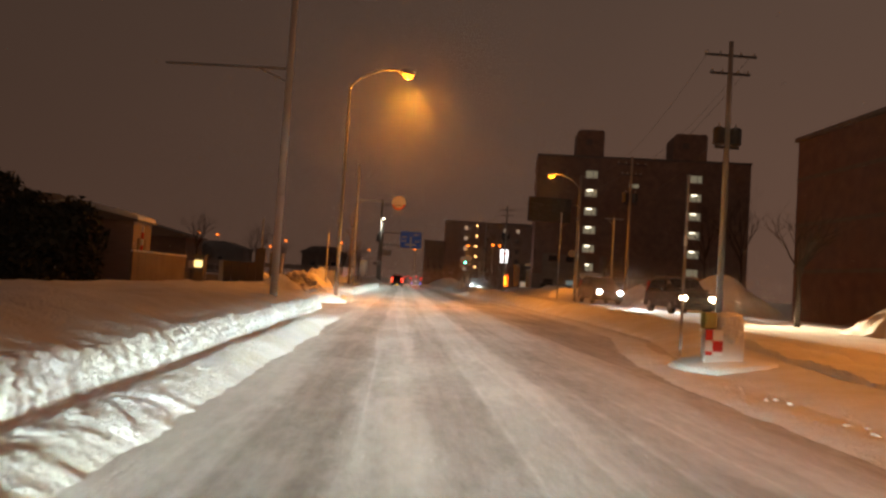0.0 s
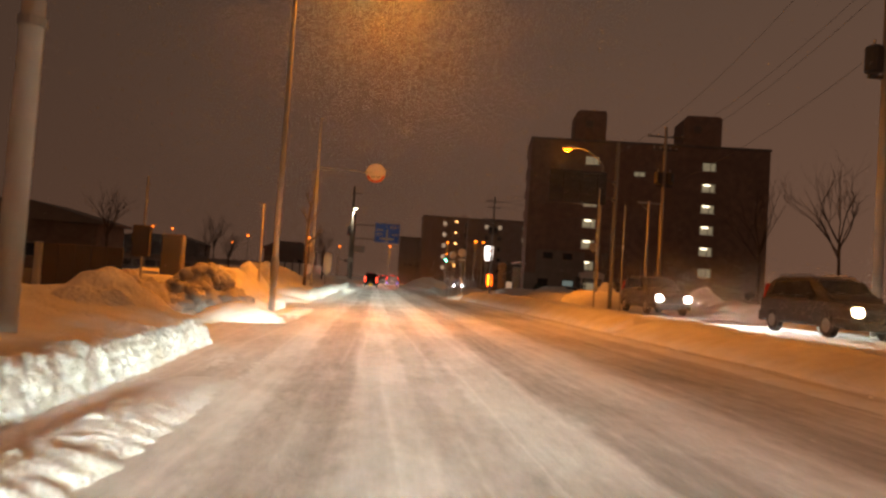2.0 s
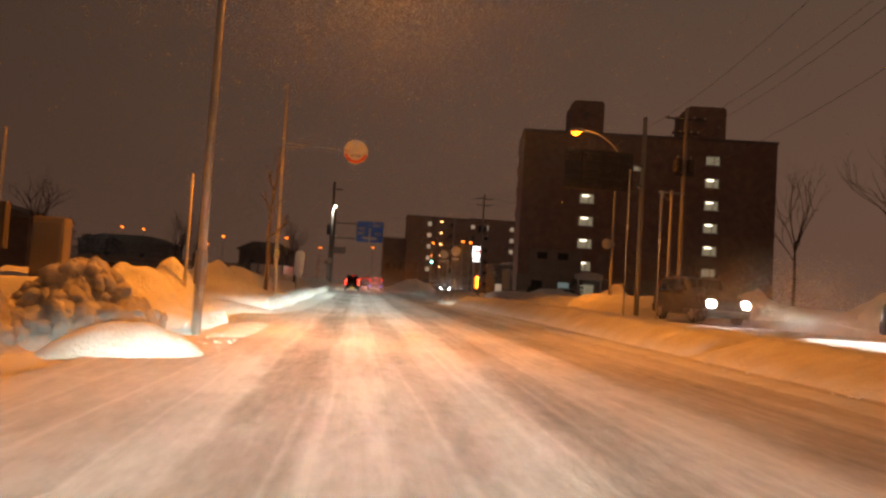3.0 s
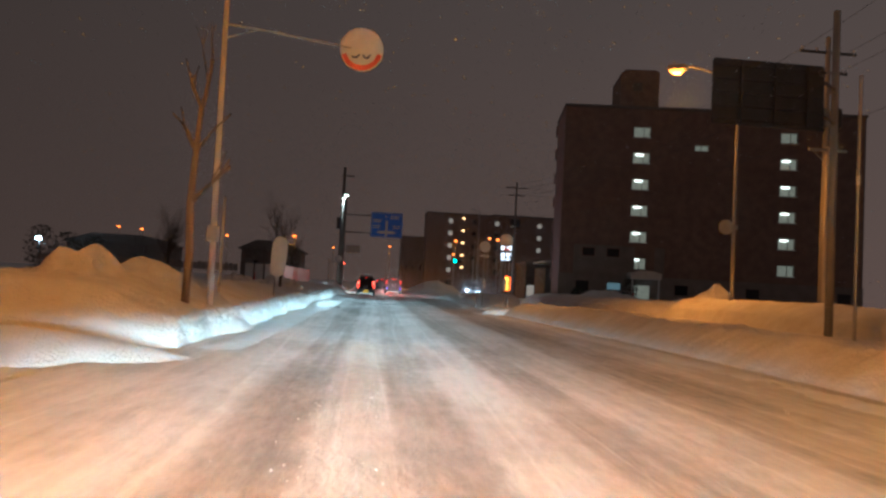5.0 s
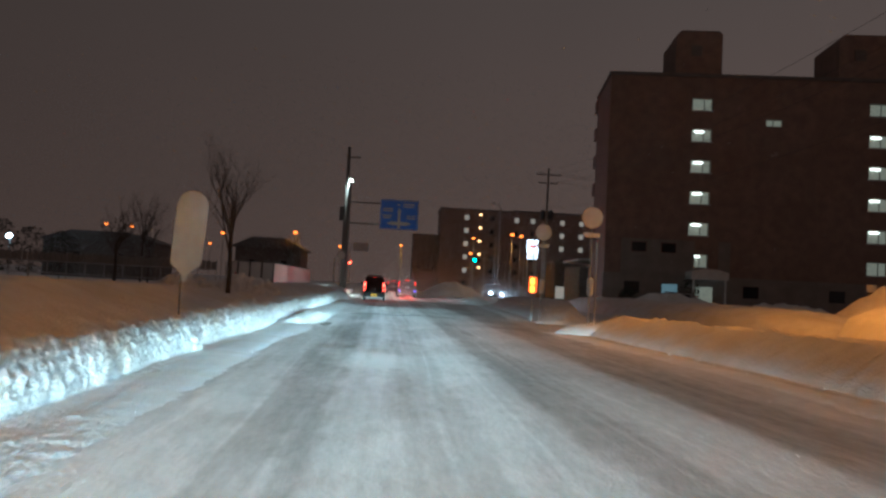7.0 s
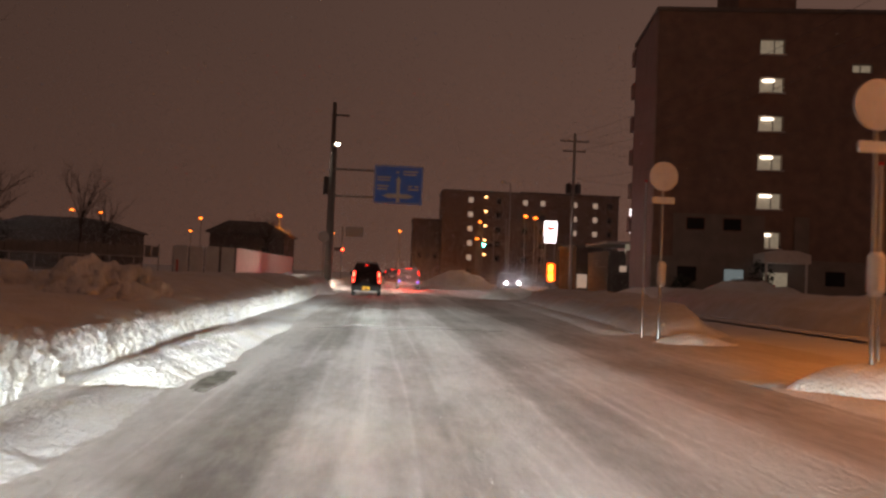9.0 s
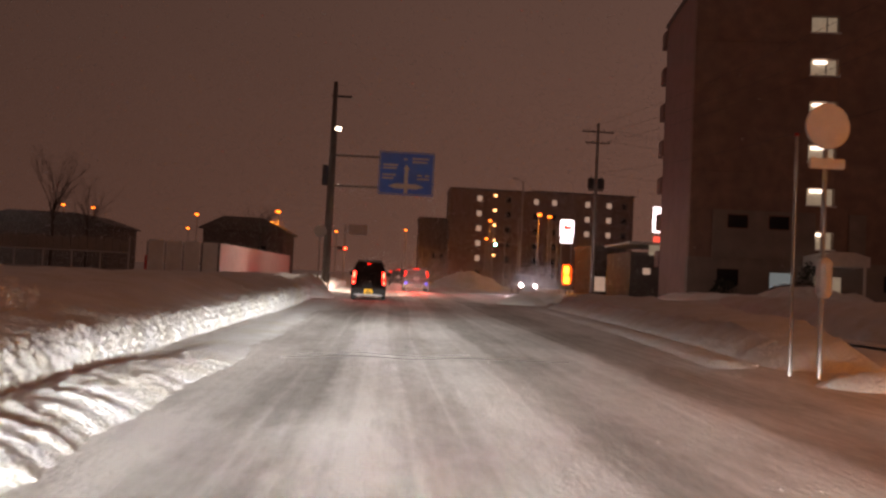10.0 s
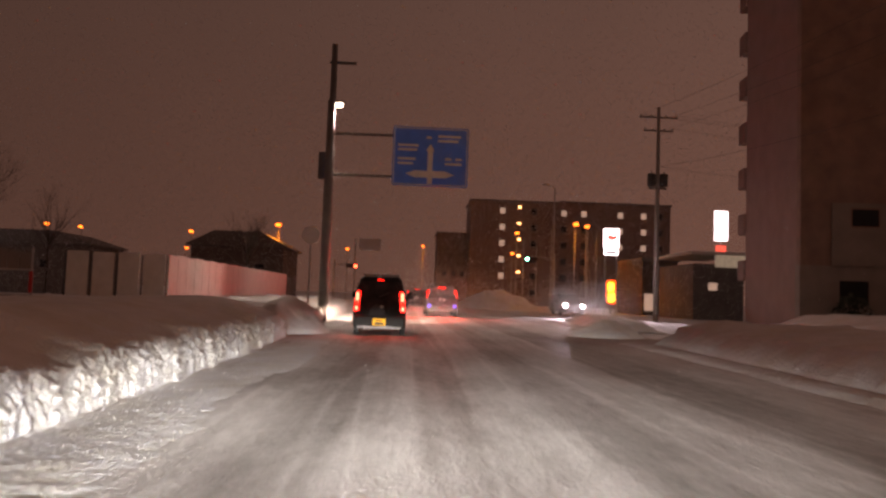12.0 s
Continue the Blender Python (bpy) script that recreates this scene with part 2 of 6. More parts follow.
def road_material():
    """Packed, dirty snow: long streaks, wheel ruts and patches."""
    m = bpy.data.materials.new("packed_road_snow")
    m.use_nodes = True
    n, l = m.node_tree.nodes, m.node_tree.links
    b = n["Principled BSDF"]
    b.inputs["Roughness"].default_value = 0.7
    b.inputs["Specular IOR Level"].default_value = 0.18
    tc = n.new("ShaderNodeTexCoord")

    def tex(scale, stretch, detail=6, rough=0.55):
        mp = n.new("ShaderNodeMapping")
        mp.inputs["Scale"].default_value = stretch
        l.new(tc.outputs["Object"], mp.inputs[0])
        t = n.new("ShaderNodeTexNoise")
        t.inputs["Scale"].default_value, t.inputs["Detail"].default_value, t.inputs["Roughness"].default_value = scale, detail, rough
        l.new(mp.outputs[0], t.inputs["Vector"])
        return t.outputs["Fac"]

    def math_n(op, a, c):
        q = n.new("ShaderNodeMath")
        q.operation = op
        for i, v in enumerate((a, c)):
            if isinstance(v, (int, float)):
                q.inputs[i].default_value = v
            else:
                l.new(v, q.inputs[i])
        return q.outputs[0]

    sx = n.new("ShaderNodeSeparateXYZ")
    l.new(tc.outputs["Object"], sx.inputs[0])
    wander = math_n("MULTIPLY", math_n("SUBTRACT", tex(0.6, (0.15, 0.10, 1), 3), 0.5), 0.7)
    ragged = math_n("MULTIPLY", math_n("SUBTRACT", tex(2.6, (0.5, 0.35, 1), 6, 0.65), 0.5), 0.42)
    lane = math_n("ADD", math_n("ADD", sx.outputs["X"], wander), ragged)
    mr = n.new("ShaderNodeMapRange")
    mr.inputs["From Min"].default_value, mr.inputs["From Max"].default_value = -4.0, 8.0
    l.new(lane, mr.inputs["Value"])
    ruts = n.new("ShaderNodeValToRGB")
    ruts.color_ramp.interpolation = "EASE"
    stops = [(-4, .78), (-1.25, .78), (-0.98, .44), (-0.48, .36), (-0.33, .74), (0.16, .82), (0.30, .52), (0.78, .48), (0.92, .76), (1.55, .80),
             (1.7, .45), (2.2, .43), (2.4, .70), (3.2, .74), (3.45, .38), (4.4, .34), (4.8, .65), (6.2, .75)]
    e = ruts.color_ramp.elements
    e[0].position, e[0].color = 0.0, (0.8, 0.8, 0.8, 1)
    e[1].position, e[1].color = 1.0, (0.75, 0.75, 0.75, 1)
    for px, v in stops[1:]:
        q = e.new((px + 4) / 12)
        q.color = (v, v, v, 1)
    l.new(mr.outputs[0], ruts.inputs[0])
    streak = tex(3.6, (1.6, 0.05, 1), 7, 0.6)
    patch = tex(0.5, (1, 0.28, 1), 6, 0.6)
    crust = n.new("ShaderNodeMapRange")
    crust.inputs["From Min"].default_value, crust.inputs["From Max"].default_value = 0.475, 0.535
    l.new(tex(0.85, (1.0, 0.33, 1), 8, 0.62), crust.inputs["Value"])
    fine = tex(9, (1, 0.3, 1), 7, 0.65)
    v = math_n("ADD", math_n("ADD", math_n("MULTIPLY", ruts.outputs[0], 0.82), 0.10), math_n("MULTIPLY", math_n("SUBTRACT", streak, 0.5), 0.5))
    v = math_n("ADD", v, math_n("MULTIPLY", math_n("SUBTRACT", patch, 0.5), 0.8))
    v = math_n("ADD", v, math_n("MULTIPLY", math_n("SUBTRACT", fine, 0.5), 0.6))
    # scabs of packed snow with broken edges between worn grey ice
    v = math_n("ADD", v, math_n("MULTIPLY", math_n("SUBTRACT", crust.outputs[0], 0.5), 0.12))
    # thin ridges squeezed up along the edges of single wheel tracks
    edge = math_n("ABSOLUTE", math_n("SUBTRACT", tex(1.1, (1.25, 0.04, 1), 2, 0.45), 0.5), 0)
    edge = math_n("MAXIMUM", math_n("SUBTRACT", 1.0, math_n("MULTIPLY", edge, 30.0)), 0.0)
    edge = math_n("MULTIPLY", edge, math_n("MULTIPLY", patch, math_n("ADD", fine, 0.35)))
    v = math_n("ADD", v, math_n("MULTIPLY", edge, 0.36))
    col = n.new("ShaderNodeValToRGB")
    col.color_ramp.elements[0].position, col.color_ramp.elements[0].color = 0.12, (0.26, 0.247, 0.23, 1)
    col.color_ramp.elements[1].position, col.color_ramp.elements[1].color = 0.95, (0.75, 0.74, 0.73, 1)
    l.new(v, col.inputs[0])
    l.new(col.outputs[0], b.inputs["Base Color"])
    rr = n.new("ShaderNodeMapRange")
    rr.inputs["To Min"].default_value, rr.inputs["To Max"].default_value = 0.6, 0.85
    l.new(v, rr.inputs["Value"])
    l.new(rr.outputs[0], b.inputs["Roughness"])
    bp = n.new("ShaderNodeBump")
    bp.inputs["Strength"].default_value, bp.inputs["Distance"].default_value = 0.6, 0.03
    l.new(math_n("ADD", math_n("MULTIPLY", v, 0.8), tex(22, (1, 0.6, 1), 6)), bp.inputs["Height"])
    l.new(bp.outputs[0], b.inputs["Normal"])
    return m


M["road"] = road_material()

# ------------------------------------------------------------ mesh helpers
def mesh_of(bm, name, material, smooth=False):
    me = bpy.data.meshes.new(name)
    bm.normal_update()
    bm.to_mesh(me)
    bm.free()
    if material:
        me.materials.append(material)
    if smooth:
        me.shade_smooth()
    return me


def thing(name, at=(0, 0, 0), turn=0, label="", category="", group="", kind=""):
    ob = new(name)
    ob.empty_display_size = 0.2
    ob.matrix_basis = pose(*at, 0, 0, turn)
    return tagged(ob, label, category, group, kind)


def part(name, bm, material, parent, label="", smooth=False, at=None):
    ob = new(name, mesh_of(bm, name, material, smooth))
    ob.parent = parent
    if at is not None:
        ob.matrix_basis = at
    return tagged(ob, label)


def solo(name, bm, material, label, category, group="", kind="", smooth=False, at=None):
    ob = new(name, mesh_of(bm, name, material, smooth))
    if at is not None:
        ob.matrix_basis = at
    return tagged(ob, label, category, group, kind)


def box(x0, x1, y0, y1, z0, z1, bevel=0.0, bm=None):
    made = bm or bmesh.new()
    own = bmesh.new() if bm else made
    bmesh.ops.create_cube(own, size=1)
    for v in own.verts:
        v.co = Vector(((x0 + x1) / 2 + v.co.x * (x1 - x0), (y0 + y1) / 2 + v.co.y * (y1 - y0), (z0 + z1) / 2 + v.co.z * (z1 - z0)))
    if bevel:
        bmesh.ops.bevel(own, geom=own.edges[:], offset=bevel, segments=2, affect="EDGES", profile=0.5)
    if bm:
        tmp = bpy.data.meshes.new("tmp")
        own.to_mesh(tmp)
        own.free()
        made.from_mesh(tmp)
        bpy.data.meshes.remove(tmp)
    return made


def tube(points, radii, seg=10, bm=None, cap=True):
    """A round tube through points, with a radius at each."""
    made = bm or bmesh.new()
    pts = [Vector(p) for p in points]
    rings = []
    for i, p in enumerate(pts):
        d = (pts[min(i + 1, len(pts) - 1)] - pts[max(i - 1, 0)]).normalized()
        a = d.cross(Vector((0, 1, 0)) if abs(d.y) < 0.9 else Vector((1, 0, 0))).normalized()
        c = d.cross(a)
        r = radii[i] if isinstance(radii, (list, tuple)) else radii
        rings.append([made.verts.new(p + a * r * math.cos(2 * math.pi * k / seg) + c * r * math.sin(2 * math.pi * k / seg)) for k in range(seg)])
    for r0, r1 in zip(rings, rings[1:]):
        for k in range(seg):
            made.faces.new((r0[k], r0[(k + 1) % seg], r1[(k + 1) % seg], r1[k]))
    if cap:
        made.faces.new(rings[0][::-1])
        made.faces.new(rings[-1])
    return made


def slab(outline, y0, y1, bm=None, bevel=0.0):
    """A flat plate whose outline (x, z) is pushed from y0 to y1."""
    made = bm or bmesh.new()
    a = [made.verts.new((x, y0, z)) for x, z in outline]
    b = [made.verts.new((x, y1, z)) for x, z in outline]
    made.faces.new(a)
    made.faces.new(b[::-1])
    for i in range(len(a)):
        j = (i + 1) % len(a)
        made.faces.new((a[j], a[i], b[i], b[j]))
    bmesh.ops.recalc_face_normals(made, faces=made.faces[:])
    if bevel:
        bmesh.ops.bevel(made, geom=made.edges[:], offset=bevel, segments=1, affect="EDGES")
    return made


def disc(r, cx=0, cz=0, n=40, sx=1.0):
    return [(cx + sx * r * math.cos(2 * math.pi * k / n), cz + r * math.sin(2 * math.pi * k / n)) for k in range(n)]


def rrect(x0, x1, z0, z1, r, n=5):
    out = []
    for cx, cz, a0 in ((x1 - r, z1 - r, 0), (x0 + r, z1 - r, 90), (x0 + r, z0 + r, 180), (x1 - r, z0 + r, 270)):
        for k in range(n + 1):
            a = radians(a0 + 90 * k / n)
            out.append((cx + r * math.cos(a), cz + r * math.sin(a)))
    return out


def table(rows, y):
    """Numbers at y, straight between the rows (y, a, b, ...)."""
    if y <= rows[0][0]:
        return rows[0][1:]
    for p, q in zip(rows, rows[1:]):
        if y <= q[0]:
            f = (y - p[0]) / (q[0] - p[0])
            return tuple(a + (b - a) * f for a, b in zip(p[1:], q[1:]))
    return rows[-1][1:]


def nz(x, y, z=0.0):
    return noise.noise(Vector((x, y, z)))


def grid_mesh(name, verts, nu, nv, material):
    """A sheet of nu x nv vertices, smooth."""
    faces = []
    for j in range(nv - 1):
        o = j * nu
        for i in range(nu - 1):
            faces.append((o + i, o + i + 1, o + nu + i + 1, o + nu + i))
    me = bpy.data.meshes.new(name)
    me.from_pydata(verts, [], faces)
    me.materials.append(material)
    me.shade_smooth()
    return me

# ------------------------------------------------------------ ground, road and snow banks
def ground():
    xs = [-1800, -600, -200, -90, -45, -25, -14, -8, 0, 8, 14, 25, 45, 90, 200, 600, 1800]
    ys = [-900, -200, -60, -20, 0, 20, 40, 60, 80, 100, 130, 170, 230, 320, 600, 1200, 2400]
    verts = [(x, y, -0.06) for y in ys for x in xs]
    me = grid_mesh("ground", verts, len(xs), len(ys), M["field"])
    tagged(new("ground", me), "wide snow-covered ground under the night sky", "ground", kind="structure")


RUTS = [(-4, 0), (-1.7, 0.01), (-1.15, -0.022), (-0.5, 0.0), (-0.1, 0.012), (0.7, -0.022), (1.4, 0.010), (2.5, -0.012), (3.3, 0.006), (4.3, -0.02), (5.4, 0.01), (8, 0.02)]


def road_z(x, y):
    w = x + 0.25 * nz(0.1 * x, 0.12 * y, 3)
    return table(RUTS, w)[0] + 0.012 * nz(1.3 * x, 0.3 * y, 7) + 0.006 * nz(6 * x, 2.0 * y, 9)


def road():
    xs = [-3.4 + 0.12 * i for i in range(96)]
    ys = [-40 + 2.0 * i for i in range(15)] + [-10 + 0.4 * i for i in range(350)] + [130, 140, 155, 175, 200, 240, 300, 420]
    verts = [(x, y, road_z(x, y)) for y in ys for x in xs]
    me = grid_mesh("road", verts, len(xs), len(ys), M["road"])
    tagged(new("road", me), "snow-packed road with dirty wheel ruts and streaks", "road", kind="structure")


def side_road():
    xs = [7.9, 8.6] + [9 + 0.8 * i for i in range(10)] + [17.5, 19]
    ys = [-40 + 2.0 * i for i in range(56)]
    verts = []
    for y in ys:
        end = max(0.0, min(1.0, (68 - y) / 6))
        for i, x in enumerate(xs):
            z = -0.1 if i in (0, len(xs) - 1) else 0.34 * end - 0.1 * (1 - end) + 0.03 * nz(0.7 * x, 0.4 * y, 4)
            verts.append((x, y, z))
    me = grid_mesh("side_road", verts, len(xs), len(ys), M["field"])
    tagged(new("side_road", me), "snow-covered frontage road beside the main carriageway", "road", kind="structure")


def lumps(y, z, s):
    """Rounded lumps with sharp creases between them, 0 in the creases."""
    return abs(nz(y, z, s))


def bank(rows, side, label, step=0.06, foot=0.16, seed=0.0, fade=None, rough=1.0, slope=0.10, spread=0.95):
    """A ploughed snow bank. rows: y, base x, height of the cut face, height behind it, width."""
    y0, y1 = rows[0][0], rows[-1][0]
    count = max(8, int((y1 - y0) / step))
    fine = step < 0.1
    nf, nw, nt = (22, 15, 30) if fine else (10, 8, 14)
    cols = [(-1.0 + 0.97 * k / nf, 0) for k in range(nf + 1)]
    cols += [(k / nw, 1) for k in range(nw + 1)]
    cols += [((k / nt) ** 1.5, 2) for k in range(1, nt + 1)]
    cols += [(0.5, 3), (1, 3)]
    verts = []
    for j in range(count + 1):
        y = y0 + (y1 - y0) * j / count
        bx, wall, top, width = table(rows, y)
        ease = min(1.0, (y - y0) / 0.7, (y1 - y) / 0.5)
        ease = math.sin(max(0.0, ease) * math.pi / 2)
        wall, top = wall * ease, top * ease
        edge = bx + 0.10 * nz(0.4 * y, seed, 1) + 0.05 * nz(1.7 * y, seed, 2)
        wall *= 1 + 0.14 * nz(0.8 * y, seed, 5) + 0.22 * (lumps(2.4 * y, seed, 6) - 0.25)
        berm = foot if fade is None else foot * max(fade[1], min(1.0, (fade[0] - y) / 5))
        low = 0.1 * berm * ease
        for u, zone in cols:
            if zone == 0:
                d = u * spread * (1 + 0.05 * nz(0.8 * y, seed, 31) + 0.06 * nz(5 * y, seed, 32))
                rise = min(1.0, (u + 1) / 0.45)
                h = berm * ease * rise * (2 - rise) * (1.0 if u < -0.42 else 1.0 - 0.72 * min(1.0, (u + 0.42) / 0.26))
                z = h * (0.62 + 0.18 * nz(0.9 * y, 0.8 * u, seed + 8) + 0.22 * lumps(3.0 * y, 3.4 * u, seed + 9) + 0.24 * lumps(8 * y, 8 * u, seed)) + 0.006 * nz(9 * y, 9 * u, seed + 3)
                z = max(z, -0.03 if u > -1.0 else -0.05)
            elif zone == 1:
                slant = y + 0.35 * u * wall
                deep = rough * (0.07 * (0.3 - lumps(2.2 * slant, 1.3 * u * wall, seed + 11)) + 0.07 * (0.3 - lumps(5.2 * slant, 3.4 * u * wall, seed + 12)) + 0.11 * (0.25 - lumps(10 * y, 9 * u * wall, seed + 13)))
                d = 0.04 + slope * u ** (2 if slope < 0.2 else 1.1) + deep * (0.5 + 0.5 * min(1, 2 * u))
                z = low + (wall - low) * u ** 0.85
            elif zone == 2:
                d = slope + 0.06 + u * (width - 1.2 - slope)
                rise = min(1.0, d / 1.7)
                rise = rise * rise * (3 - 2 * rise)
                z = wall + (top - wall) * rise
                rag = max(0.0, 1 - d / 0.7)
                z += ease * (0.14 * nz(0.45 * y, 0.4 * d, seed + 21) + 0.06 * nz(1.4 * y, 1.3 * d, seed + 22) + 0.03 * nz(4 * y, 4 * d, seed + 23)) * min(1, 0.25 + d)
                z += ease * 0.10 * rag * (lumps(4.6 * y, 3 * d, seed + 12) - 0.25)
            else:
                d = width - 1.1 + u * 1.1
                z = top * (1 - u) * 0.5 - 0.08 * u
            verts.append((edge + side * d, y, z))
    name = "snow_bank"
    me = grid_mesh(name, verts, len(cols), count + 1, M["snow"])
    if side < 0:
        me.flip_normals()
    return tagged(new(name, me), label, "snow bank", group="roadside snow banks", kind="stuff")


def mound(cx, cy, rx, ry, h, label, seed=0.0, rough=0.16, turn=0.0, material=None, peak=1.6, crag=0.0):
    """A heap of shovelled snow."""
    nr, na = (60, 150) if crag else (26, 64)
    verts = []
    ca, sa = math.cos(radians(turn)), math.sin(radians(turn))
    for i in range(nr + 1):
        f = i / nr
        for k in range(na + 1):
            a = 2 * math.pi * (k % na) / na
            x, y = rx * f * math.cos(a), ry * f * math.sin(a)
            spread = 1 + 0.18 * nz(1.3 * math.cos(a), 1.3 * math.sin(a), seed + 5)
            x, y = x * spread, y * spread
            z = h * (1 - f ** peak) * (1 if f < 1 else 0)
            n1 = nz(0.9 * x + seed, 0.9 * y, seed) * rough * 1.6 + nz(2.6 * x, 2.6 * y, seed + 3) * rough * 0.7 + nz(6 * x, 6 * y, seed + 4) * rough * 0.25
            if crag:
                n1 += crag * (0.9 * lumps(1.7 * x, 1.7 * y, seed + 6) + 0.9 * lumps(3.2 * x, 3.2 * y + 0.5 * x, seed + 7) + 0.4 * lumps(7 * x, 7 * y, seed + 8) - 0.4)
            z += n1 * min(1, 3 * (1 - f)) * min(1.0, h) - 0.06 * f
            verts.append((cx + ca * x - sa * y, cy + sa * x + ca * y, z))
    me = grid_mesh("snow_mound", verts, na + 1, nr + 1, material or M["snow"])
    return tagged(new("snow_mound", me), label, "snow mound", group="roadside snow mounds", kind="stuff")


def clods(spots, seed, label):
    """Loose lumps broken off a bank, joined."""
    rnd = random.Random(seed)
    ball = bmesh.new()
    bmesh.ops.create_icosphere(ball, subdivisions=2, radius=1.0)
    dirs = [v.co.copy() for v in ball.verts]
    tris = [[v.index for v in f.verts] for f in ball.faces]
    ball.free()
    verts, faces = [], []
    for x0, x1, y0, y1, count, size in spots:
        for _ in range(count):
            r = size * rnd.uniform(0.35, 1.0)
            cx, cy, s, o = rnd.uniform(x0, x1), rnd.uniform(y0, y1), rnd.uniform(0, 90), len(verts)
            for v in dirs:
                k = r * (1 + 0.7 * nz(v.x * 1.2 + s, v.y * 1.2, v.z * 1.2) + 0.2 * nz(v.x * 3 + s, v.y * 3, v.z * 3))
                verts.append((cx + v.x * k * 1.2, cy + v.y * k, r * 0.35 + v.z * k * 0.7))
            faces += [(o + p, o + q, o + t) for p, q, t in tris]
    me = bpy.data.meshes.new("snow_clods")
    me.from_pydata(verts, [], faces)
    me.materials.append(M["snow"])
    me.shade_smooth()
    return tagged(new("snow_clods", me), label, "snow lumps", kind="stuff")


ground()
road()
side_road()
LEFT = "ploughed snow bank with a clumpy vertical cut face beside the road"
bank([(-16, -2.5, .42, .8, 8), (4, -2.5, .42, .85, 8), (8, -2.5, .40, .78, 8), (12, -2.5, .40, .62, 7), (18, -2.52, .40, .6, 6), (21.5, -2.5, .42, .7, 5), (24.6, -2.5, .42, .7, 3.4)], -1, LEFT, 0.034, 0.20, 0.0, (21.5, 0.06))
bank([(33.0, -2.9, .30, .75, 5), (35, -2.95, .32, .95, 5), (37.2, -2.95, .30, .8, 4)], -1, LEFT, 0.034, 0.08, 4.0)
bank([(43.7, -2.75, .48, .95, 5), (46.0, -2.75, .5, .95, 5), (50, -2.65, .52, .95, 6), (55.8, -2.68, .55, .95, 6)], -1, LEFT, 0.034, 0.05, 9.0)
bank([(55.0, -2.98, .5, .9, 6), (57, -2.8, .55, .9, 6), (60, -2.6, .60, .85, 6), (63.8, -2.6, .56, .75, 5)], -1, LEFT, 0.034, 0.06, 13.0)
bank([(63.6, -2.75, .46, .7, 6), (68, -2.75, .46, .64, 6), (72, -2.75, .45, .75, 6), (76, -2.75, .44, .85, 6), (79, -2.72, .46, .85, 6), (84, -2.65, .55, .85, 6), (91.2, -2.75, .6, .85, 5)], -1, LEFT, 0.034, 0.24, 17.0, (73.5, 0.14), spread=1.14)
bank([(97.5, -2.9, .5, .8, 5), (112, -3.1, .5, .8, 5), (126, -3.3, .4, .7, 5)], -1, LEFT, 0.16, 0.1, 23.0)
RIGHT = "low ploughed snow berm dividing the carriageways"
bank([(-16, 4.5, .16, .26, 3.8), (9, 4.5, .18, .28, 3.6), (13, 5.0, .28, .32, 3.6), (18, 6.1, .36, .36, 3.4), (25, 6.5, .42, .40, 3.4), (34, 6.4, .50, .45, 3.6)], 1, RIGHT, 0.08, 0.035, 31.0, None, 0.4, 1.3)
bank([(34, 6.4, .50, .45, 3.6), (44, 6.3, .62, .5, 4), (56, 6.1, .68, .52, 4), (63, 5.7, .62, .48, 4), (65.6, 5.5, .5, .42, 3.4)], 1, RIGHT, 0.08, 0.035, 37.0, None, 0.5, 1.0)
bank([(72.4, 5.8, .3, .42, 2.4), (76, 6.2, .42, .6, 3.2), (84, 6.6, .45, .7, 4.5), (90, 6.8, .45, .7, 4.5), (93, 6.9, .4, .6, 4)], 1, RIGHT, 0.08, 0.1, 41.0, None, 0.4, 0.6)
bank([(101, 7.6, .3, .42, 3), (112, 8.5, .28, .38, 3)], 1, RIGHT, 0.2, 0.1, 47.0, None, 0.4, 0.6)
FAR = "lamp-lit snow bank along the far side of the frontage road"
bank([(38, 14.6, .5, 1.0, 4.5), (49.5, 13.9, .55, 1.1, 4.5), (51, 12.0, .6, 1.15, 6), (62, 12.6, .7, 1.2, 5.5), (64.9, 12.7, .7, 1.15, 5)], 1, FAR, 0.2, 0.05, 53.0, None, 0.6, 0.4)
bank([(66.6, 12.9, .3, .6, 4.5), (70, 12.6, .45, .9, 5), (80, 12.4, .5, 1.0, 5), (100, 13.5, .5, .9, 5)], 1, FAR, 0.2, 0.05, 57.0, None, 0.6, 0.4)

HEAP = "heap of shovelled snow at the roadside"
mound(-3.85, 23.7, 1.35, 2.1, 1.04, HEAP, 1.0)
mound(-4.4, 31.8, 1.4, 1.6, 1.1, "rough grey heap of broken snow lumps beside the road", 2.0, 0.3, material=M["greysnow"], crag=0.22)
mound(-5.9, 30.2, 1.5, 1.5, 0.85, "rough grey heap of broken snow lumps beside the road", 2.7, 0.3, material=M["greysnow"], crag=0.22)
mound(-3.2, 30.2, 1.15, 0.95, 0.40, "low white wedge of snow left by the plough", 3.0, 0.16, peak=2.2)
mound(-4.5, 34.2, 1.4, 2.0, 1.2, HEAP, 4.0)
mound(-3.9, 35.6, 1.0, 1.3, 1.36, HEAP, 5.0)
mound(-5.5, 46.2, 2.6, 2.7, 1.48, "tall orange-lit heap of shovelled snow with a ridged face", 6.0, 0.2, peak=1.15)
mound(-4.55, 48.2, 2.1, 2.6, 1.36, HEAP, 7.0, 0.12)
mound(-4.5, 42.4, 2.6, 1.0, 0.34, "low white apron of ploughed snow at a driveway mouth", 8.0, 0.08)
mound(-3.7, 63.8, 1.0, 2.0, 0.74, HEAP, 9.0, 0.16)
mound(-4.6, 69.9, 1.55, 1.9, 1.10, "rough heap of broken snow lumps on the bank", 10.0, 0.22, crag=0.22)
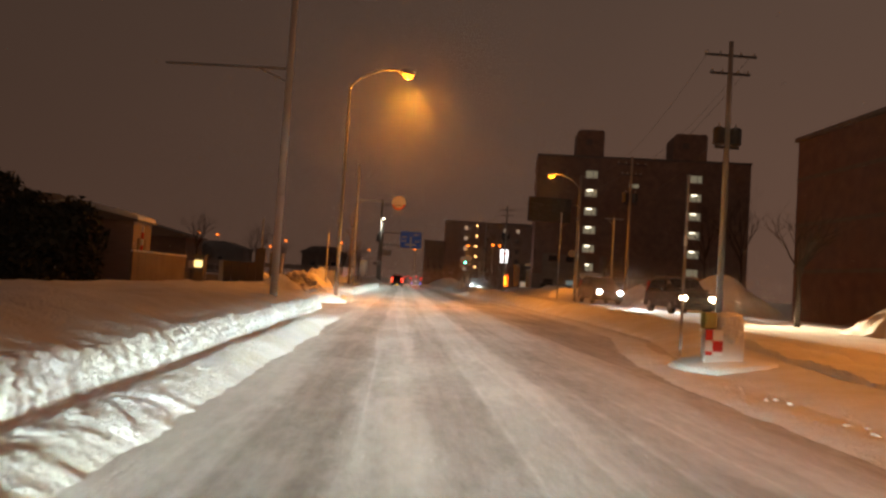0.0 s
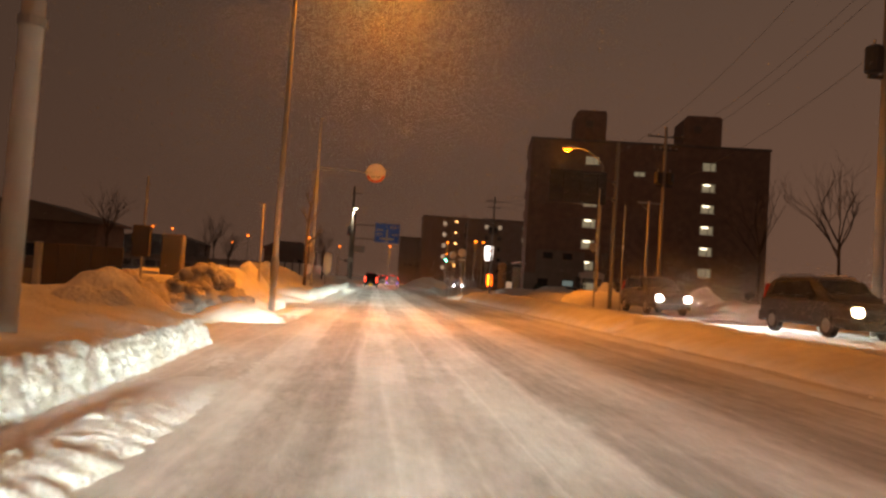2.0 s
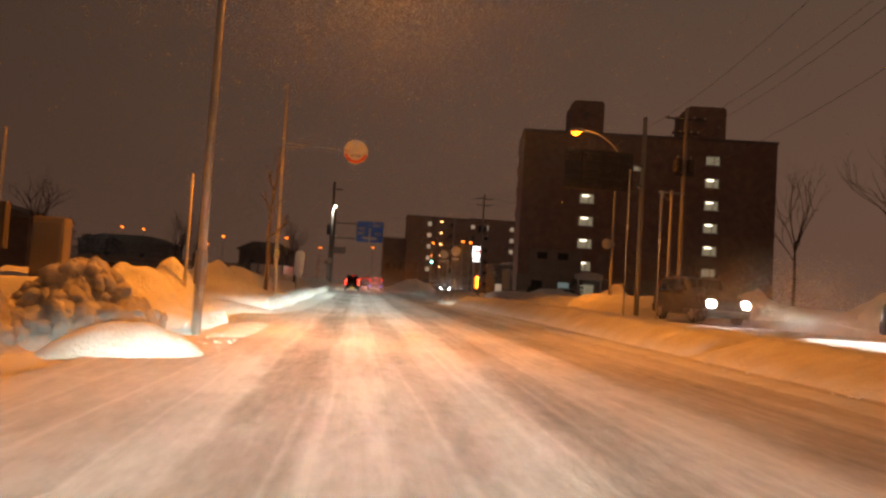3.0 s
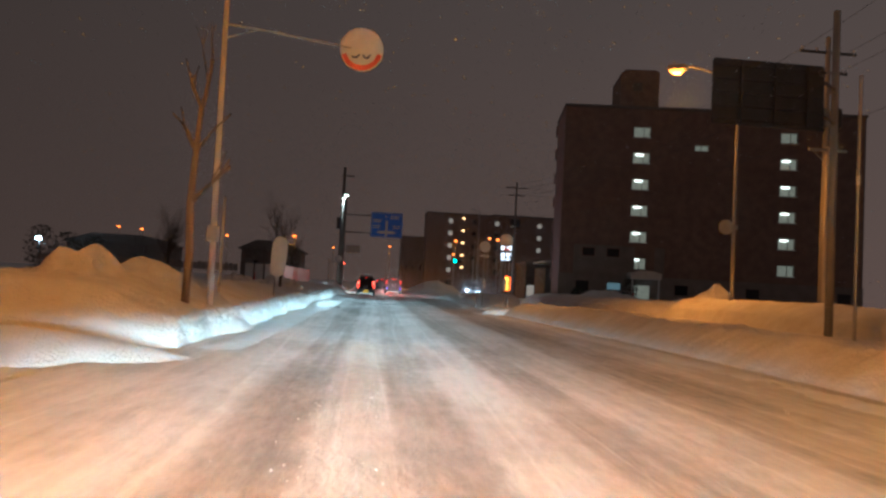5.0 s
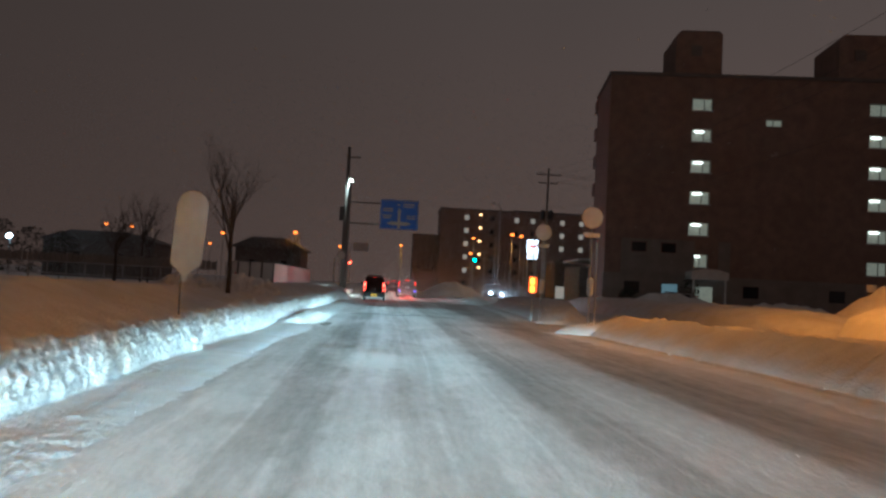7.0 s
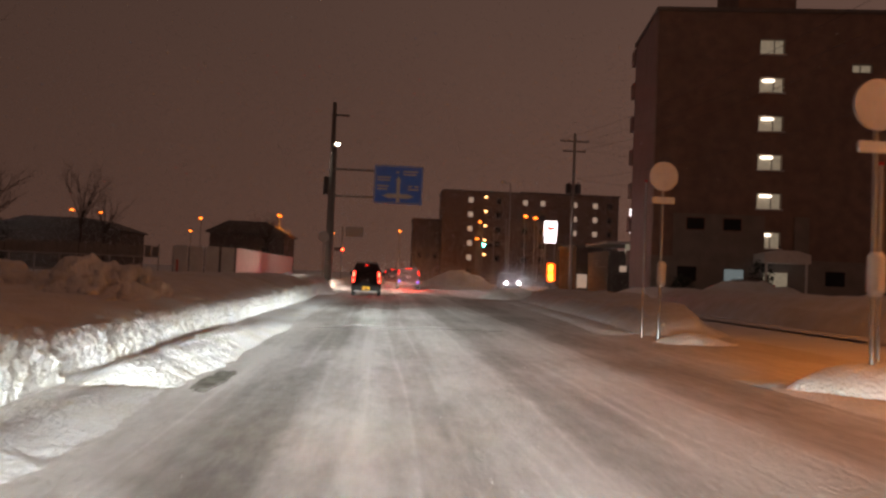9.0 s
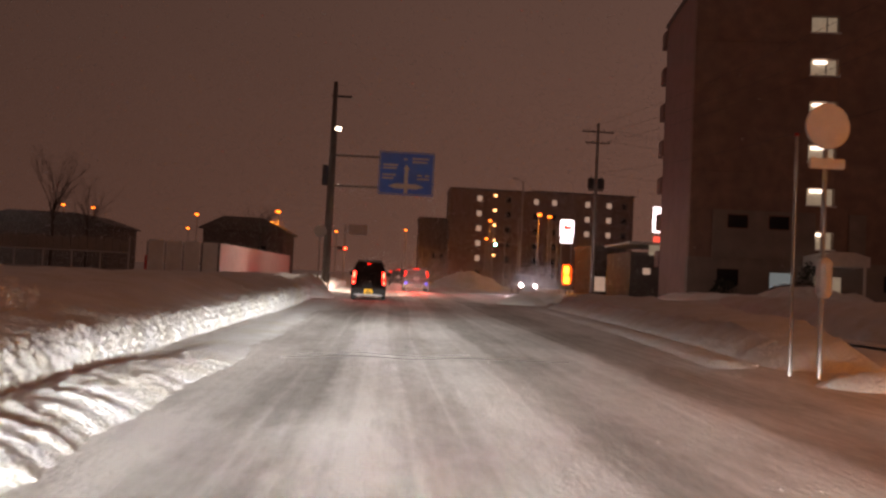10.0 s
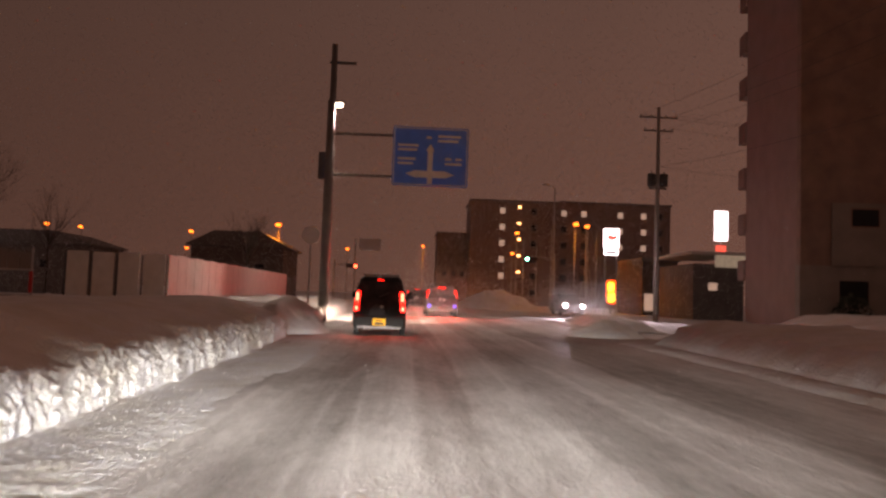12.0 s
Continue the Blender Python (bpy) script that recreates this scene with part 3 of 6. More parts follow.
mound(-6.7, 70.2, 1.7, 1.7, 1.05, "rough heap of broken snow lumps on the bank", 11.0, 0.22, crag=0.22)
mound(-3.3, 94.4, 1.3, 2.6, 0.95, "headlight-lit heap of snow at the end of the bank", 12.0, 0.14)
mound(18.2, 41.5, 4.2, 3.2, 2.5, "broad peaked heap of snow beyond the frontage road", 13.0, 0.2, peak=1.3)
mound(15.6, 20.5, 3.0, 3.0, 1.75, "peaked heap of snow beside the frontage road", 14.5, 0.2, peak=1.2)
mound(17.5, 69.0, 2.4, 2.2, 2.0, "peaked lamp-lit heap of snow on the far bank", 15.0, 0.15, peak=1.2)
mound(15.4, 47.0, 1.9, 1.7, 1.75, "grey heap of snow beside the frontage road", 16.0, 0.2, peak=1.5)
mound(6.05, 64.75, 1.25, 0.65, 0.37, "blunt rounded end of the snow berm at a gap", 21.0, 0.10, peak=3.4)
mound(6.35, 70.8, 1.1, 0.55, 0.22, "small white lump of snow left at a gap in the berm", 17.0, 0.12)
mound(6.6, 96.5, 1.4, 1.6, 0.55, "dark wedge of snow at a gap in the berm", 18.0, 0.12)
mound(20.5, 96.0, 5.0, 4.0, 1.5, "broad dark heap of snow before the apartment block", 19.0, 0.2)
mound(27.5, 94.0, 5.0, 4.0, 1.2, "broad dark heap of snow before the apartment block", 20.0, 0.2)
mound(9.4, 146.0, 4.5, 3.0, 1.9, "tail-lit heap of snow at the junction corner", 21.0, 0.2)
clods([(-2.35, -1.85, 2, 16, 240, 0.022), (-1.9, -1.5, 9.8, 12.3, 14, 0.026), (-2.4, -1.85, 46, 64, 480, 0.02), (-2.4, -1.9, 64, 91, 320, 0.02), (-2.7, -2.1, 31, 37, 40, 0.03)], 5, "loose white snow lumps strewn along the foot of the bank")
clods([(4.0, 4.5, 5, 12, 30, 0.035), (6.1, 6.6, 18, 34, 50, 0.035), (5.8, 6.5, 44, 63, 60, 0.04), (5.7, 6.4, 72, 90, 70, 0.04)], 6, "loose snow lumps along the foot of the berm")


def heap_blocks(cx, cy, rx, ry, h, count, seed, label, material="snow", peak=1.6, big=0.24):
    """Broken blocks of hard snow lying on a heap, joined."""
    rnd = random.Random(seed)
    verts, faces = [], []
    ball = bmesh.new()
    bmesh.ops.create_icosphere(ball, subdivisions=2, radius=1.0)
    dirs = [v.co.copy() for v in ball.verts]
    tris = [[v.index for v in f.verts] for f in ball.faces]
    ball.free()
    for _ in range(count):
        a, f = rnd.uniform(0, 6.28), math.sqrt(rnd.uniform(0, 0.85))
        x, y = cx + rx * f * math.cos(a), cy + ry * f * math.sin(a)
        z, r, s, o = h * (1 - f ** peak), big * rnd.uniform(0.3, 1.0), rnd.uniform(0, 90), len(verts)
        turn = Euler((rnd.uniform(0, 3), rnd.uniform(0, 3), rnd.uniform(0, 3))).to_matrix()
        wide = Vector((rnd.uniform(0.7, 1.4), rnd.uniform(0.7, 1.2), rnd.uniform(0.5, 0.9)))
        for v in dirs:
            blunt = v / max(abs(v.x), abs(v.y), abs(v.z)) * 0.8 + v * 0.15
            k = r * (1 + 0.5 * nz(v.x * 1.6 + s, v.y * 1.6, v.z * 1.6) + 0.30 * nz(v.x * 4 + s, v.y * 4, v.z * 4))
            q = turn @ Vector((blunt.x * wide.x, blunt.y * wide.y, blunt.z * wide.z)) * k
            verts.append((x + q.x, y + q.y, z + q.z))
        faces += [(o + p, o + q, o + t) for p, q, t in tris]
    me = bpy.data.meshes.new("snow_blocks")
    me.from_pydata(verts, [], faces)
    me.materials.append(M[material])
    me.shade_smooth()
    return tagged(new("snow_blocks", me), label, "snow lumps", kind="stuff")


BLOCKS = "broken blocks of hard ploughed snow heaped on the bank"
heap_blocks(-4.6, 69.9, 1.5, 1.85, 1.06, 190, 31, BLOCKS, big=0.24)
heap_blocks(-6.7, 70.2, 1.6, 1.6, 1.02, 130, 32, BLOCKS, big=0.24)
heap_blocks(-4.4, 31.8, 1.3, 1.5, 1.06, 80, 33, "grey broken lumps on a dirty snow heap", "greysnow", big=0.18)
heap_blocks(-5.9, 30.2, 1.4, 1.4, 0.82, 70, 34, "grey broken lumps on a dirty snow heap", "greysnow", big=0.18)


def ridge_flakes():
    """Broken crusts of snow left standing between the wheel ruts."""
    rnd = random.Random(12)
    bm = bmesh.new()
    for _ in range(420):
        y = rnd.uniform(35, 47)
        x = rnd.choice((-0.32, 0.02)) + rnd.gauss(0, 0.06) + 0.08 * nz(0.15 * y, 2, 2)
        r = rnd.uniform(0.004, 0.010)
        top = []
        n = rnd.randint(5, 7)
        for k in range(n):
            a = 2 * math.pi * k / n
            q = r * rnd.uniform(0.6, 1.2)
            top.append((x + q * math.cos(a), y + 2.0 * q * math.sin(a)))
        hi = [bm.verts.new((px, py, 0.008 + rnd.uniform(0, 0.003))) for px, py in top]
        lo = [bm.verts.new((x + 1.25 * (px - x), y + 1.25 * (py - y), -0.01)) for px, py in top]
        bm.faces.new(hi)
        for k in range(n):
            bm.faces.new((lo[k], lo[(k + 1) % n], hi[(k + 1) % n], hi[k]))
    solo("snow_crusts", bm, M["snow"], "broken white snow crusts between the wheel ruts", "snow crust", kind="stuff")


ridge_flakes()


def falling_snow():
    """Sparse snowflakes in the air over the road."""
    rnd = random.Random(77)
    verts, faces = [], []
    for _ in range(2600):
        x, y, z = rnd.uniform(-5, 7), rnd.uniform(-1, 100), 0.05 + 4.5 * rnd.random() ** 1.6
        if abs(x) < 0.6 and z > 0.6:
            continue
        r = rnd.uniform(0.0018, 0.004)
        o = len(verts)
        verts += [(x + r, y, z), (x - r, y, z), (x, y + r, z), (x, y - r, z), (x, y, z + 2.6 * r), (x, y, z - 2.6 * r)]
        for p, q, s in ((0, 2, 4), (2, 1, 4), (1, 3, 4), (3, 0, 4), (2, 0, 5), (1, 2, 5), (3, 1, 5), (0, 3, 5)):
            faces.append((o + p, o + q, o + s))
    for _ in range(210):
        x, y, z = rnd.uniform(-1.0, 1.6), rnd.uniform(2, 84), rnd.uniform(0.03, 0.3)
        r, lean = rnd.uniform(0.0011, 0.0024), rnd.uniform(-0.4, 0.4)
        o = len(verts)
        verts += [(x + r, y, z), (x - r, y, z), (x, y + r, z), (x, y - r, z), (x + 4 * r * lean, y, z + 4 * r), (x - 4 * r * lean, y, z - 4 * r)]
        for p, q, s in ((0, 2, 4), (2, 1, 4), (1, 3, 4), (3, 0, 4), (2, 0, 5), (1, 2, 5), (3, 1, 5), (0, 3, 5)):
            faces.append((o + p, o + q, o + s))
    me = bpy.data.meshes.new("falling_snow")
    me.from_pydata(verts, [], faces)
    me.materials.append(M["field"])
    tagged(new("falling_snow", me), "sparse small snowflakes drifting over the road", "falling snow", kind="stuff")


falling_snow()


def haze_snow(mid, size, label):
    """Added flakes that stand in for lamp glow and haze, each a flat triangle."""
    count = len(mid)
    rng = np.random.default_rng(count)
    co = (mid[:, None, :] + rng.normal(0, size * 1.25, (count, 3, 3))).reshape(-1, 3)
    me = bpy.data.meshes.new("haze_snow")
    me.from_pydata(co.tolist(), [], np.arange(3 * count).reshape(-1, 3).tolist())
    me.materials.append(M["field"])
    tagged(new("haze_snow", me), label, "falling snow", kind="stuff")


def haze_flakes(x0, x1, y0, y1, z0, z1, count, seed):
    """Flakes spread evenly through a stretch of air to imitate haze."""
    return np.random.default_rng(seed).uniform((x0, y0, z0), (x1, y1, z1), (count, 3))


def halo_flakes(centre, spread, count, seed, low, high, bulb=(0, 0, -50)):
    """Flakes thinning outwards to imitate a halo; none within a metre of bulb."""
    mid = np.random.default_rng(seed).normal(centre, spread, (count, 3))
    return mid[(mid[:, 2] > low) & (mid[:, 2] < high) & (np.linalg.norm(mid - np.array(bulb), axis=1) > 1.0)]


# dense flake clouds added where lamp halos, headlamp glare and haze are wanted
haze_snow(halo_flakes((-0.3, 34.4, 9.6), (3.6, 4.2, 2.8), 420000, 1, 2.5, 15.0, LAMPS[0]), 0.0043, "added fine snow imitating the glow under the orange street lamp")
haze_snow(halo_flakes((-0.3, 34.5, 10.5), (1.5, 1.6, 1.3), 24000, 11, 6.0, 14.0, LAMPS[0]), 0.0032, "added snow imitating the halo close round the orange lamp head")
haze_snow(halo_flakes((12.2, 62.1, 10.5), (0.9, 0.9, 0.8), 7000, 12, 7.0, 13.0, LAMPS[1]), 0.0036, "added snow imitating the halo close round the far lamp head")
haze_snow(halo_flakes((13.0, 29.2, 1.1), (1.5, 1.8, 0.6), 36000, 3, 0.4, 4.0), 0.0050, "added fine snow imitating headlamp glare on the frontage road")
haze_snow(halo_flakes((12.6, 41.4, 1.1), (1.7, 1.8, 0.7), 80000, 6, 0.4, 4.0), 0.0060, "added fine snow imitating the glare before the white headlamps")
haze_snow(halo_flakes((12.5, 124.6, 0.8), (1.6, 2.2, 0.8), 110000, 4, 0.1, 4.0), 0.0085, "added fine snow imitating the glare of the oncoming headlamps")
haze_snow(halo_flakes((1.8, 109.0, 0.9), (2.6, 2.6, 0.8), 24000, 5, 0.1, 4.0), 0.0080, "added fine snow imitating the red haze behind the tail lamps")
haze_snow(haze_flakes(-45, 60, 114, 192, 0.2, 24, 420000, 7), 0.022, "added snow imitating haze over the junction and the distant blocks")


def road_strip(name, x0, x1, y0, slope, width, material, label, seed, rise=0.012):
    """A rough narrow strip that runs across the packed snow."""
    bm = bmesh.new()
    prev = None
    for k in range(90):
        x = x0 + (x1 - x0) * k / 89
        y = y0 + slope * x + 0.03 * nz(2 * x, seed, 5)
        w = width * (0.55 + 1.1 * abs(nz(3 * x, seed, 2))) * min(1, k / 6, (89 - k) / 6)
        z = max(road_z(x, y - 0.1), road_z(x, y), road_z(x, y + 0.1)) + 0.004
        row = [bm.verts.new((x, y - w - .01, z - rise)), bm.verts.new((x, y - w * .5, z + 0.004)), bm.verts.new((x, y + w * .5, z + 0.004)), bm.verts.new((x, y + w + .01, z - rise))]
        if prev:
            for i in range(3):
                bm.faces.new((prev[i], row[i], row[i + 1], prev[i + 1]))
        prev = row
    solo(name, bm, material, label, "road joint", kind="structure")


def bare_patch(cx, cy, rx, ry, seed):
    """Worn spot where dark wet asphalt shows through the packed snow."""
    n, rings = 36, 5
    bm = bmesh.new()
    rows = []
    for i in range(1, rings + 1):
        row = []
        for k in range(n):
            a = 2 * math.pi * k / n
            q = (i / rings) * (1 + 0.45 * nz(1.6 * math.cos(a), 1.6 * math.sin(a), seed) + 0.25 * nz(5 * math.cos(a), 5 * math.sin(a), seed))
            x, y = cx + rx * q * math.cos(a), cy + ry * q * math.sin(a)
            row.append(bm.verts.new((x, y, road_z(x, y) + (0.014 if i < rings else -0.002))))
        rows.append(row)
    mid = bm.verts.new((cx, cy, road_z(cx, cy) + 0.014))
    for k in range(n):
        bm.faces.new((mid, rows[0][k], rows[0][(k + 1) % n]))
    for p, q in zip(rows, rows[1:]):
        for k in range(n):
            bm.faces.new((p[k], p[(k + 1) % n], q[(k + 1) % n], q[k]))
    solo("bare_patch", bm, M["wet"], "patch of bare dark asphalt worn through the road snow", "bare patch", kind="stuff")


M["wet"] = mat("bare_wet_asphalt", (0.15, 0.145, 0.12), 0.55, vary=0.4, scale=7, bump=0.3, bump_scale=40, dirt=(0.42, 0.41, 0.39), dirt_scale=5, dirt_amount=0.85)
JOINT = "crack with a ridge of ice running across the packed road snow"
for x0, x1, y0, width, seed in ((-1.2, 2.8, 72.05, 0.024, 4), (-1.0, 1.4, 72.45, 0.006, 9)):
    road_strip("road_joint", x0, x1, y0, 0.16, width, M["crack"], JOINT, seed, 0.009)
bare_patch(-1.45, 64.25, 0.13, 0.75, 1.0)


# ------------------------------------------------------------ apartment block
def lit_opening(parent, x, z, w, h, y=0.0, lamp=True, glow="litwin"):
    win = part("window", box(x - w / 2, x + w / 2, y + 0.42, y + 0.46, z - h / 2, z + h / 2), M[glow], parent, "dimly lit stairwell window")
    part("window_sill", box(x - w / 2 - 0.08, x + w / 2 + 0.08, y - 0.08, y + 0.2, z - h / 2 - 0.09, z - h / 2 - 0.004), M["signwhite"], win, "pale sill")
    part("mullion", box(x + 0.12 * w, x + 0.12 * w + 0.06, y + 0.36, y + 0.416, z - h / 2, z + h / 2), M["plinth"], win)
    if lamp:
        part("stair_lamp", box(x - 0.32 * w, x + 0.16 * w, y + 0.30, y + 0.40, z + h / 2 - 0.24, z + h / 2 - 0.06, 0.03), M["lamptube"], win, "bright white ceiling lamp")
    return win


def apartment():
    b = thing("apartment_block", (18.85, 106.9, 0), -8.5, "dark brown apartment block with lit stairwell windows", "building")
    L, D, H = 30.3, 8.3, 20.5
    cols, wide, tall = (7.9, 22.75), 1.7, 1.08
    floors = [18.12 - 2.72 * k for k in range(6)]
    mid = (14.0, 16.7)
    spans = [(0, cols[0] - wide / 2), (cols[0] + wide / 2, mid[0] - .7), (mid[0] + .7, cols[1] - wide / 2), (cols[1] + wide / 2, L)]
    for a, c in spans:
        part("wall", box(a, c, 0, 0.5, 3.2, H), M["brick"], b)
    part("wall", box(mid[0] - .7, mid[0] + .7, 0, 0.5, 3.2, mid[1] - .3), M["brick"], b)
    part("wall", box(mid[0] - .7, mid[0] + .7, 0, 0.5, mid[1] + .3, H), M["brick"], b)
    for cx in cols:
        edges = [H] + [e for z in floors for e in (z + tall / 2, z - tall / 2)] + [3.2]
        for hi, lo in zip(edges[::2], edges[1::2]):
            part("spandrel", box(cx - wide / 2, cx + wide / 2, 0.02, 0.5, lo, hi), M["brick"], b)
        for k, z in enumerate(floors):
            lit_opening(b, cx, z, wide, tall, lamp=k > 0 and not (cx > 20 and k == 5))
    win = part("window", box(mid[0] - .7, mid[0] + .7, 0.42, 0.46, mid[1] - .3, mid[1] + .3), M["litwin"], b, "small lit window")
    part("mullion", box(mid[0] - .03, mid[0] + .03, 0.36, 0.416, mid[1] - .3, mid[1] + .3), M["plinth"], win)
    part("plinth", box(-0.05, L + 0.05, -0.06, 0.5, -0.2, 3.2), M["plinth"], b, "paler grey ground-floor wall")
    for x, z in ((2.4, 2.0), (5.6, 1.9), (12.4, 2.0), (19.5, 2.0), (28.5, 2.0)):
        w = part("window", box(x - .65, x + .65, -0.09, -0.05, z - .5, z + .5), M["litcool" if (x, z) == (5.6, 1.9) else "glassdark"], b, "dark ground-floor window")
        part("window_frame", box(x - .72, x + .72, -0.075, -0.055, z - .57, z + .57), M["plinth"], w)
    for x in (2.9, 5.4):
        w = part("window", box(x - .6, x + .6, -0.15, -0.125, 5.1, 5.9), M["glassdark"], b, "dark first-floor window")
        part("window_frame", box(x - .67, x + .67, -0.14, -0.121, 5.03, 5.97), M["brick"], w)
    part("entrance_bay", box(1.4, 7.6, -0.12, -0.062, 3.2, 6.2), M["plinth"], b, "paler grey rendered lower wall")
    part("entrance_bay", box(9.6, 10.6, -0.12, -0.062, 3.2, 6.2), M["plinth"], b, "paler grey rendered lower wall")
    part("side_wall", box(0, 0.4, 0.5, D, -0.2, H), M["render"], b, "end wall toned paler and redder for the light on it")
    part("side_wall", box(L - 0.4, L, 0.5, D, -0.2, H), M["brick"], b)
    part("rear_wall", box(0.4, L - 0.4, D - 0.4, D, -0.2, H), M["brick"], b)
    part("back_of_stair", box(0.4, L - 0.4, 0.62, 0.7, -0.2, H), M["plinth"], b)
    part("roof", box(-0.12, L + 0.12, -0.12, D + 0.12, H, H + 0.3, 0.04), M["roofdark"], b, "dark flat roof edge")
    for k in range(7):
        z = 2.9 + 2.75 * k
        part("balcony", box(-0.12, 3.2, D, D + 1.2, z - 0.25, z + 0.95, 0.03), M["render"], b)
        part("floor_band", box(0.0, 7.6, -0.035, -0.004, z + 0.22, z + 0.34), M["brick"], b)
    for a, c in ((5.5, 9.45), (19.3, 24.1)):
        t = part("stair_tower", slab([(a, H + .3), (c, H + .3), (c, H + 3.85), (c - .3, H + 4.15), (a + .45, H + 4.15), (a, H + 3.7)], 0.1, 5.2), M["brick"], b, "raised stair tower on the roof")
        part("louvre", box(a + 1.3, a + 2.2, 0.02, 0.09, H + 1.9, H + 2.8), M["roofdark"], t)
    can = part("entrance_canopy", slab([(6.9, 2.9), (9.9, 2.9), (9.9, 3.5), (9.0, 3.75), (7.8, 3.75), (6.9, 3.5)], -2.2, -0.1), M["hoard"], b, "pale entrance canopy")
    for x in (7.1, 9.7):
        part("canopy_post", tube([(x, -2.0, -0.1), (x, -2.0, 2.9)], 0.08), M["hoard"], can)
    part("entrance_door", box(7.6, 9.2, -0.1, -0.064, 0.1, 2.3), M["litwin"], b, "lit glazed entrance door")


def far_block():
    b = thing("apartment_block", (10.9, 195, 0), -1, "distant dark apartment block with rows of lit windows", "building")
    part("wall", box(0, 14.8, 0, 11, -0.2, 17.2), M["brick"], b)
    part("wall", box(14.8, 34, 0.8, 11, -0.2, 17.5), M["brick"], b)
    part("roof", box(-0.2, 14.8, -0.2, 11.2, 17.2, 17.5), M["roofdark"], b)
    part("roof", box(14.9, 34.2, 0.6, 11.2, 17.5, 17.8), M["roofdark"], b)
    rnd = random.Random(3)
    lit_at = {(0, 0), (0, 1), (0, 2), (0, 3), (0, 4), (2, 0), (3, 0), (4, 0), (5, 0), (4, 1), (5, 1), (5, 2), (4, 2)}
    for ci, x in enumerate((5.3, 10.6, 15.8, 19.2, 25.4, 29.4, 32.2)):
        for ri in range(6):
            z = 15.7 - 2.72 * ri
            y = 0.0 if x < 14.8 else 0.8
            lit = (ci, ri) in lit_at
            w = part("window", box(x - .45, x + .45, y - 0.05, y - 0.01, z - .5, z + .5), M["litfar" if lit else "glassdark"], b)
            part("window_frame", box(x - .53, x + .53, y - 0.035, y - 0.006, z - .58, z + .58), M["plinth"], w)
    for ri in range(5):
        part("stair_lamp", box(7.9, 8.4, -0.18, -0.02, 16.2 - 2.72 * ri, 16.55 - 2.72 * ri, 0.04), M["warmstair"], b, "warm stair landing lamp")
    c = thing("apartment_block", (5.6, 198, 0), 0, "lower distant dark block beside the road", "building")
    part("wall", box(0, 5.3, 0, 8, -0.2, 11.7), M["housewall"], c)
    part("roof", box(-0.2, 5.5, -0.2, 8.2, 11.7, 12.0), M["roofdark"], c)
    for k in range(3):
        part("window", box(1 + 1.5 * k, 1.7 + 1.5 * k, -0.05, -0.01, 4.5, 5.4), M["glassdark"], c)


def side_building():
    b = thing("office_building", (28.0, 51.5, 0), 0, "large dark reddish-brown building behind the frontage road", "building")
    part("wall", box(0, 20, -34, 0, -0.2, 12.8), M["sidewall"], b)
    part("roof", box(-0.2, 20.2, -34.2, 0.2, 12.8, 13.1), M["roofdark"], b)
    for z in (3.3, 6.6, 9.9):
        part("floor_band", box(-0.05, -0.004, -34, 0, z, z + 0.25), M["roofdark"], b)


def gable_house(at, turn, w, d, wall_h, roof_h, label, wall="housewall", windows=()):
    b = thing("house", at, turn, label, "house")
    part("wall", box(-w / 2, w / 2, 0, d, -0.2, wall_h), M[wall], b)
    part("roof", slab([(-w / 2 - .4, wall_h), (w / 2 + .4, wall_h), (w / 2 + .4, wall_h + .15), (w / 4, wall_h + roof_h), (-w / 4, wall_h + roof_h), (-w / 2 - .4, wall_h + .15)], -0.4, d + .4), M["roofdark"], b, "dark roof")
    for x, z, g in windows:
        q = part("window", box(x - .45, x + .45, -0.06, -0.01, z - .4, z + .4), M[g], b)
        part("window_frame", box(x - .53, x + .53, -0.045, -0.006, z - .48, z + .48), M["plinth"], q)
    return b


apartment()
far_block()
side_building()
gable_house((-17.5, 33, 0), 12, 9, 8, 2.9, 1.0, "dark low house behind the snow bank", windows=((-2, 1.4, "glassdark"), (2, 1.4, "glassdark")))
gable_house((-25.5, 30, 0), 5, 8, 8, 4.4, 1.2, "dark taller house behind the snow bank", windows=((1, 2.0, "glassdark"),))
gable_house((-26, 62, 0), 0, 16, 5, 3.4, 1.2, "long dark house across the snowy field", windows=((-4, 1.5, "glassdark"), (4, 1.5, "glassdark")))
gable_house((-39.6, 150, 0), 0, 15, 9, 5.0, 1.4, "distant dark house beyond the hoarding", windows=((-3, 3, "glassdark"), (3, 3, "glassdark")))
gable_house((-15.0, 140, 0), 0, 8.2, 9, 4.9, 1.4, "distant dark house near the junction", windows=((-2, 3, "glassdark"), (2, 3, "glassdark")))


def shed():
    b = thing("shed", (-8.6, 23.9, 0), 3, "pale-walled outbuilding with snow on its low roof", "shed")
    part("wall", box(-3.6, 0, 0, 1.95, -0.1, 2.42), M["paleside"], b)
    part("roof", slab([(-3.75, 2.42), (0.14, 2.42), (0.14, 2.48), (-1.8, 2.86), (-3.75, 2.6)], -0.12, 2.08), M["roofdark"], b)
    part("snow_cover", slab([(-3.7, 2.61), (-1.8, 2.87), (0.12, 2.49), (0.08, 2.62), (-0.3, 2.74), (-1.8, 3.02), (-3.6, 2.74)], -0.06, 2.02), M["snow"], b, "rounded layer of snow on the roof")
    part("vent", box(0.005, 0.04, 0.85, 1.0, 2.1, 2.25), M["darkmetal"], b)
    part("door", box(0.005, 0.04, 0.5, 1.3, 0.1, 1.9), M["housewall"], b)


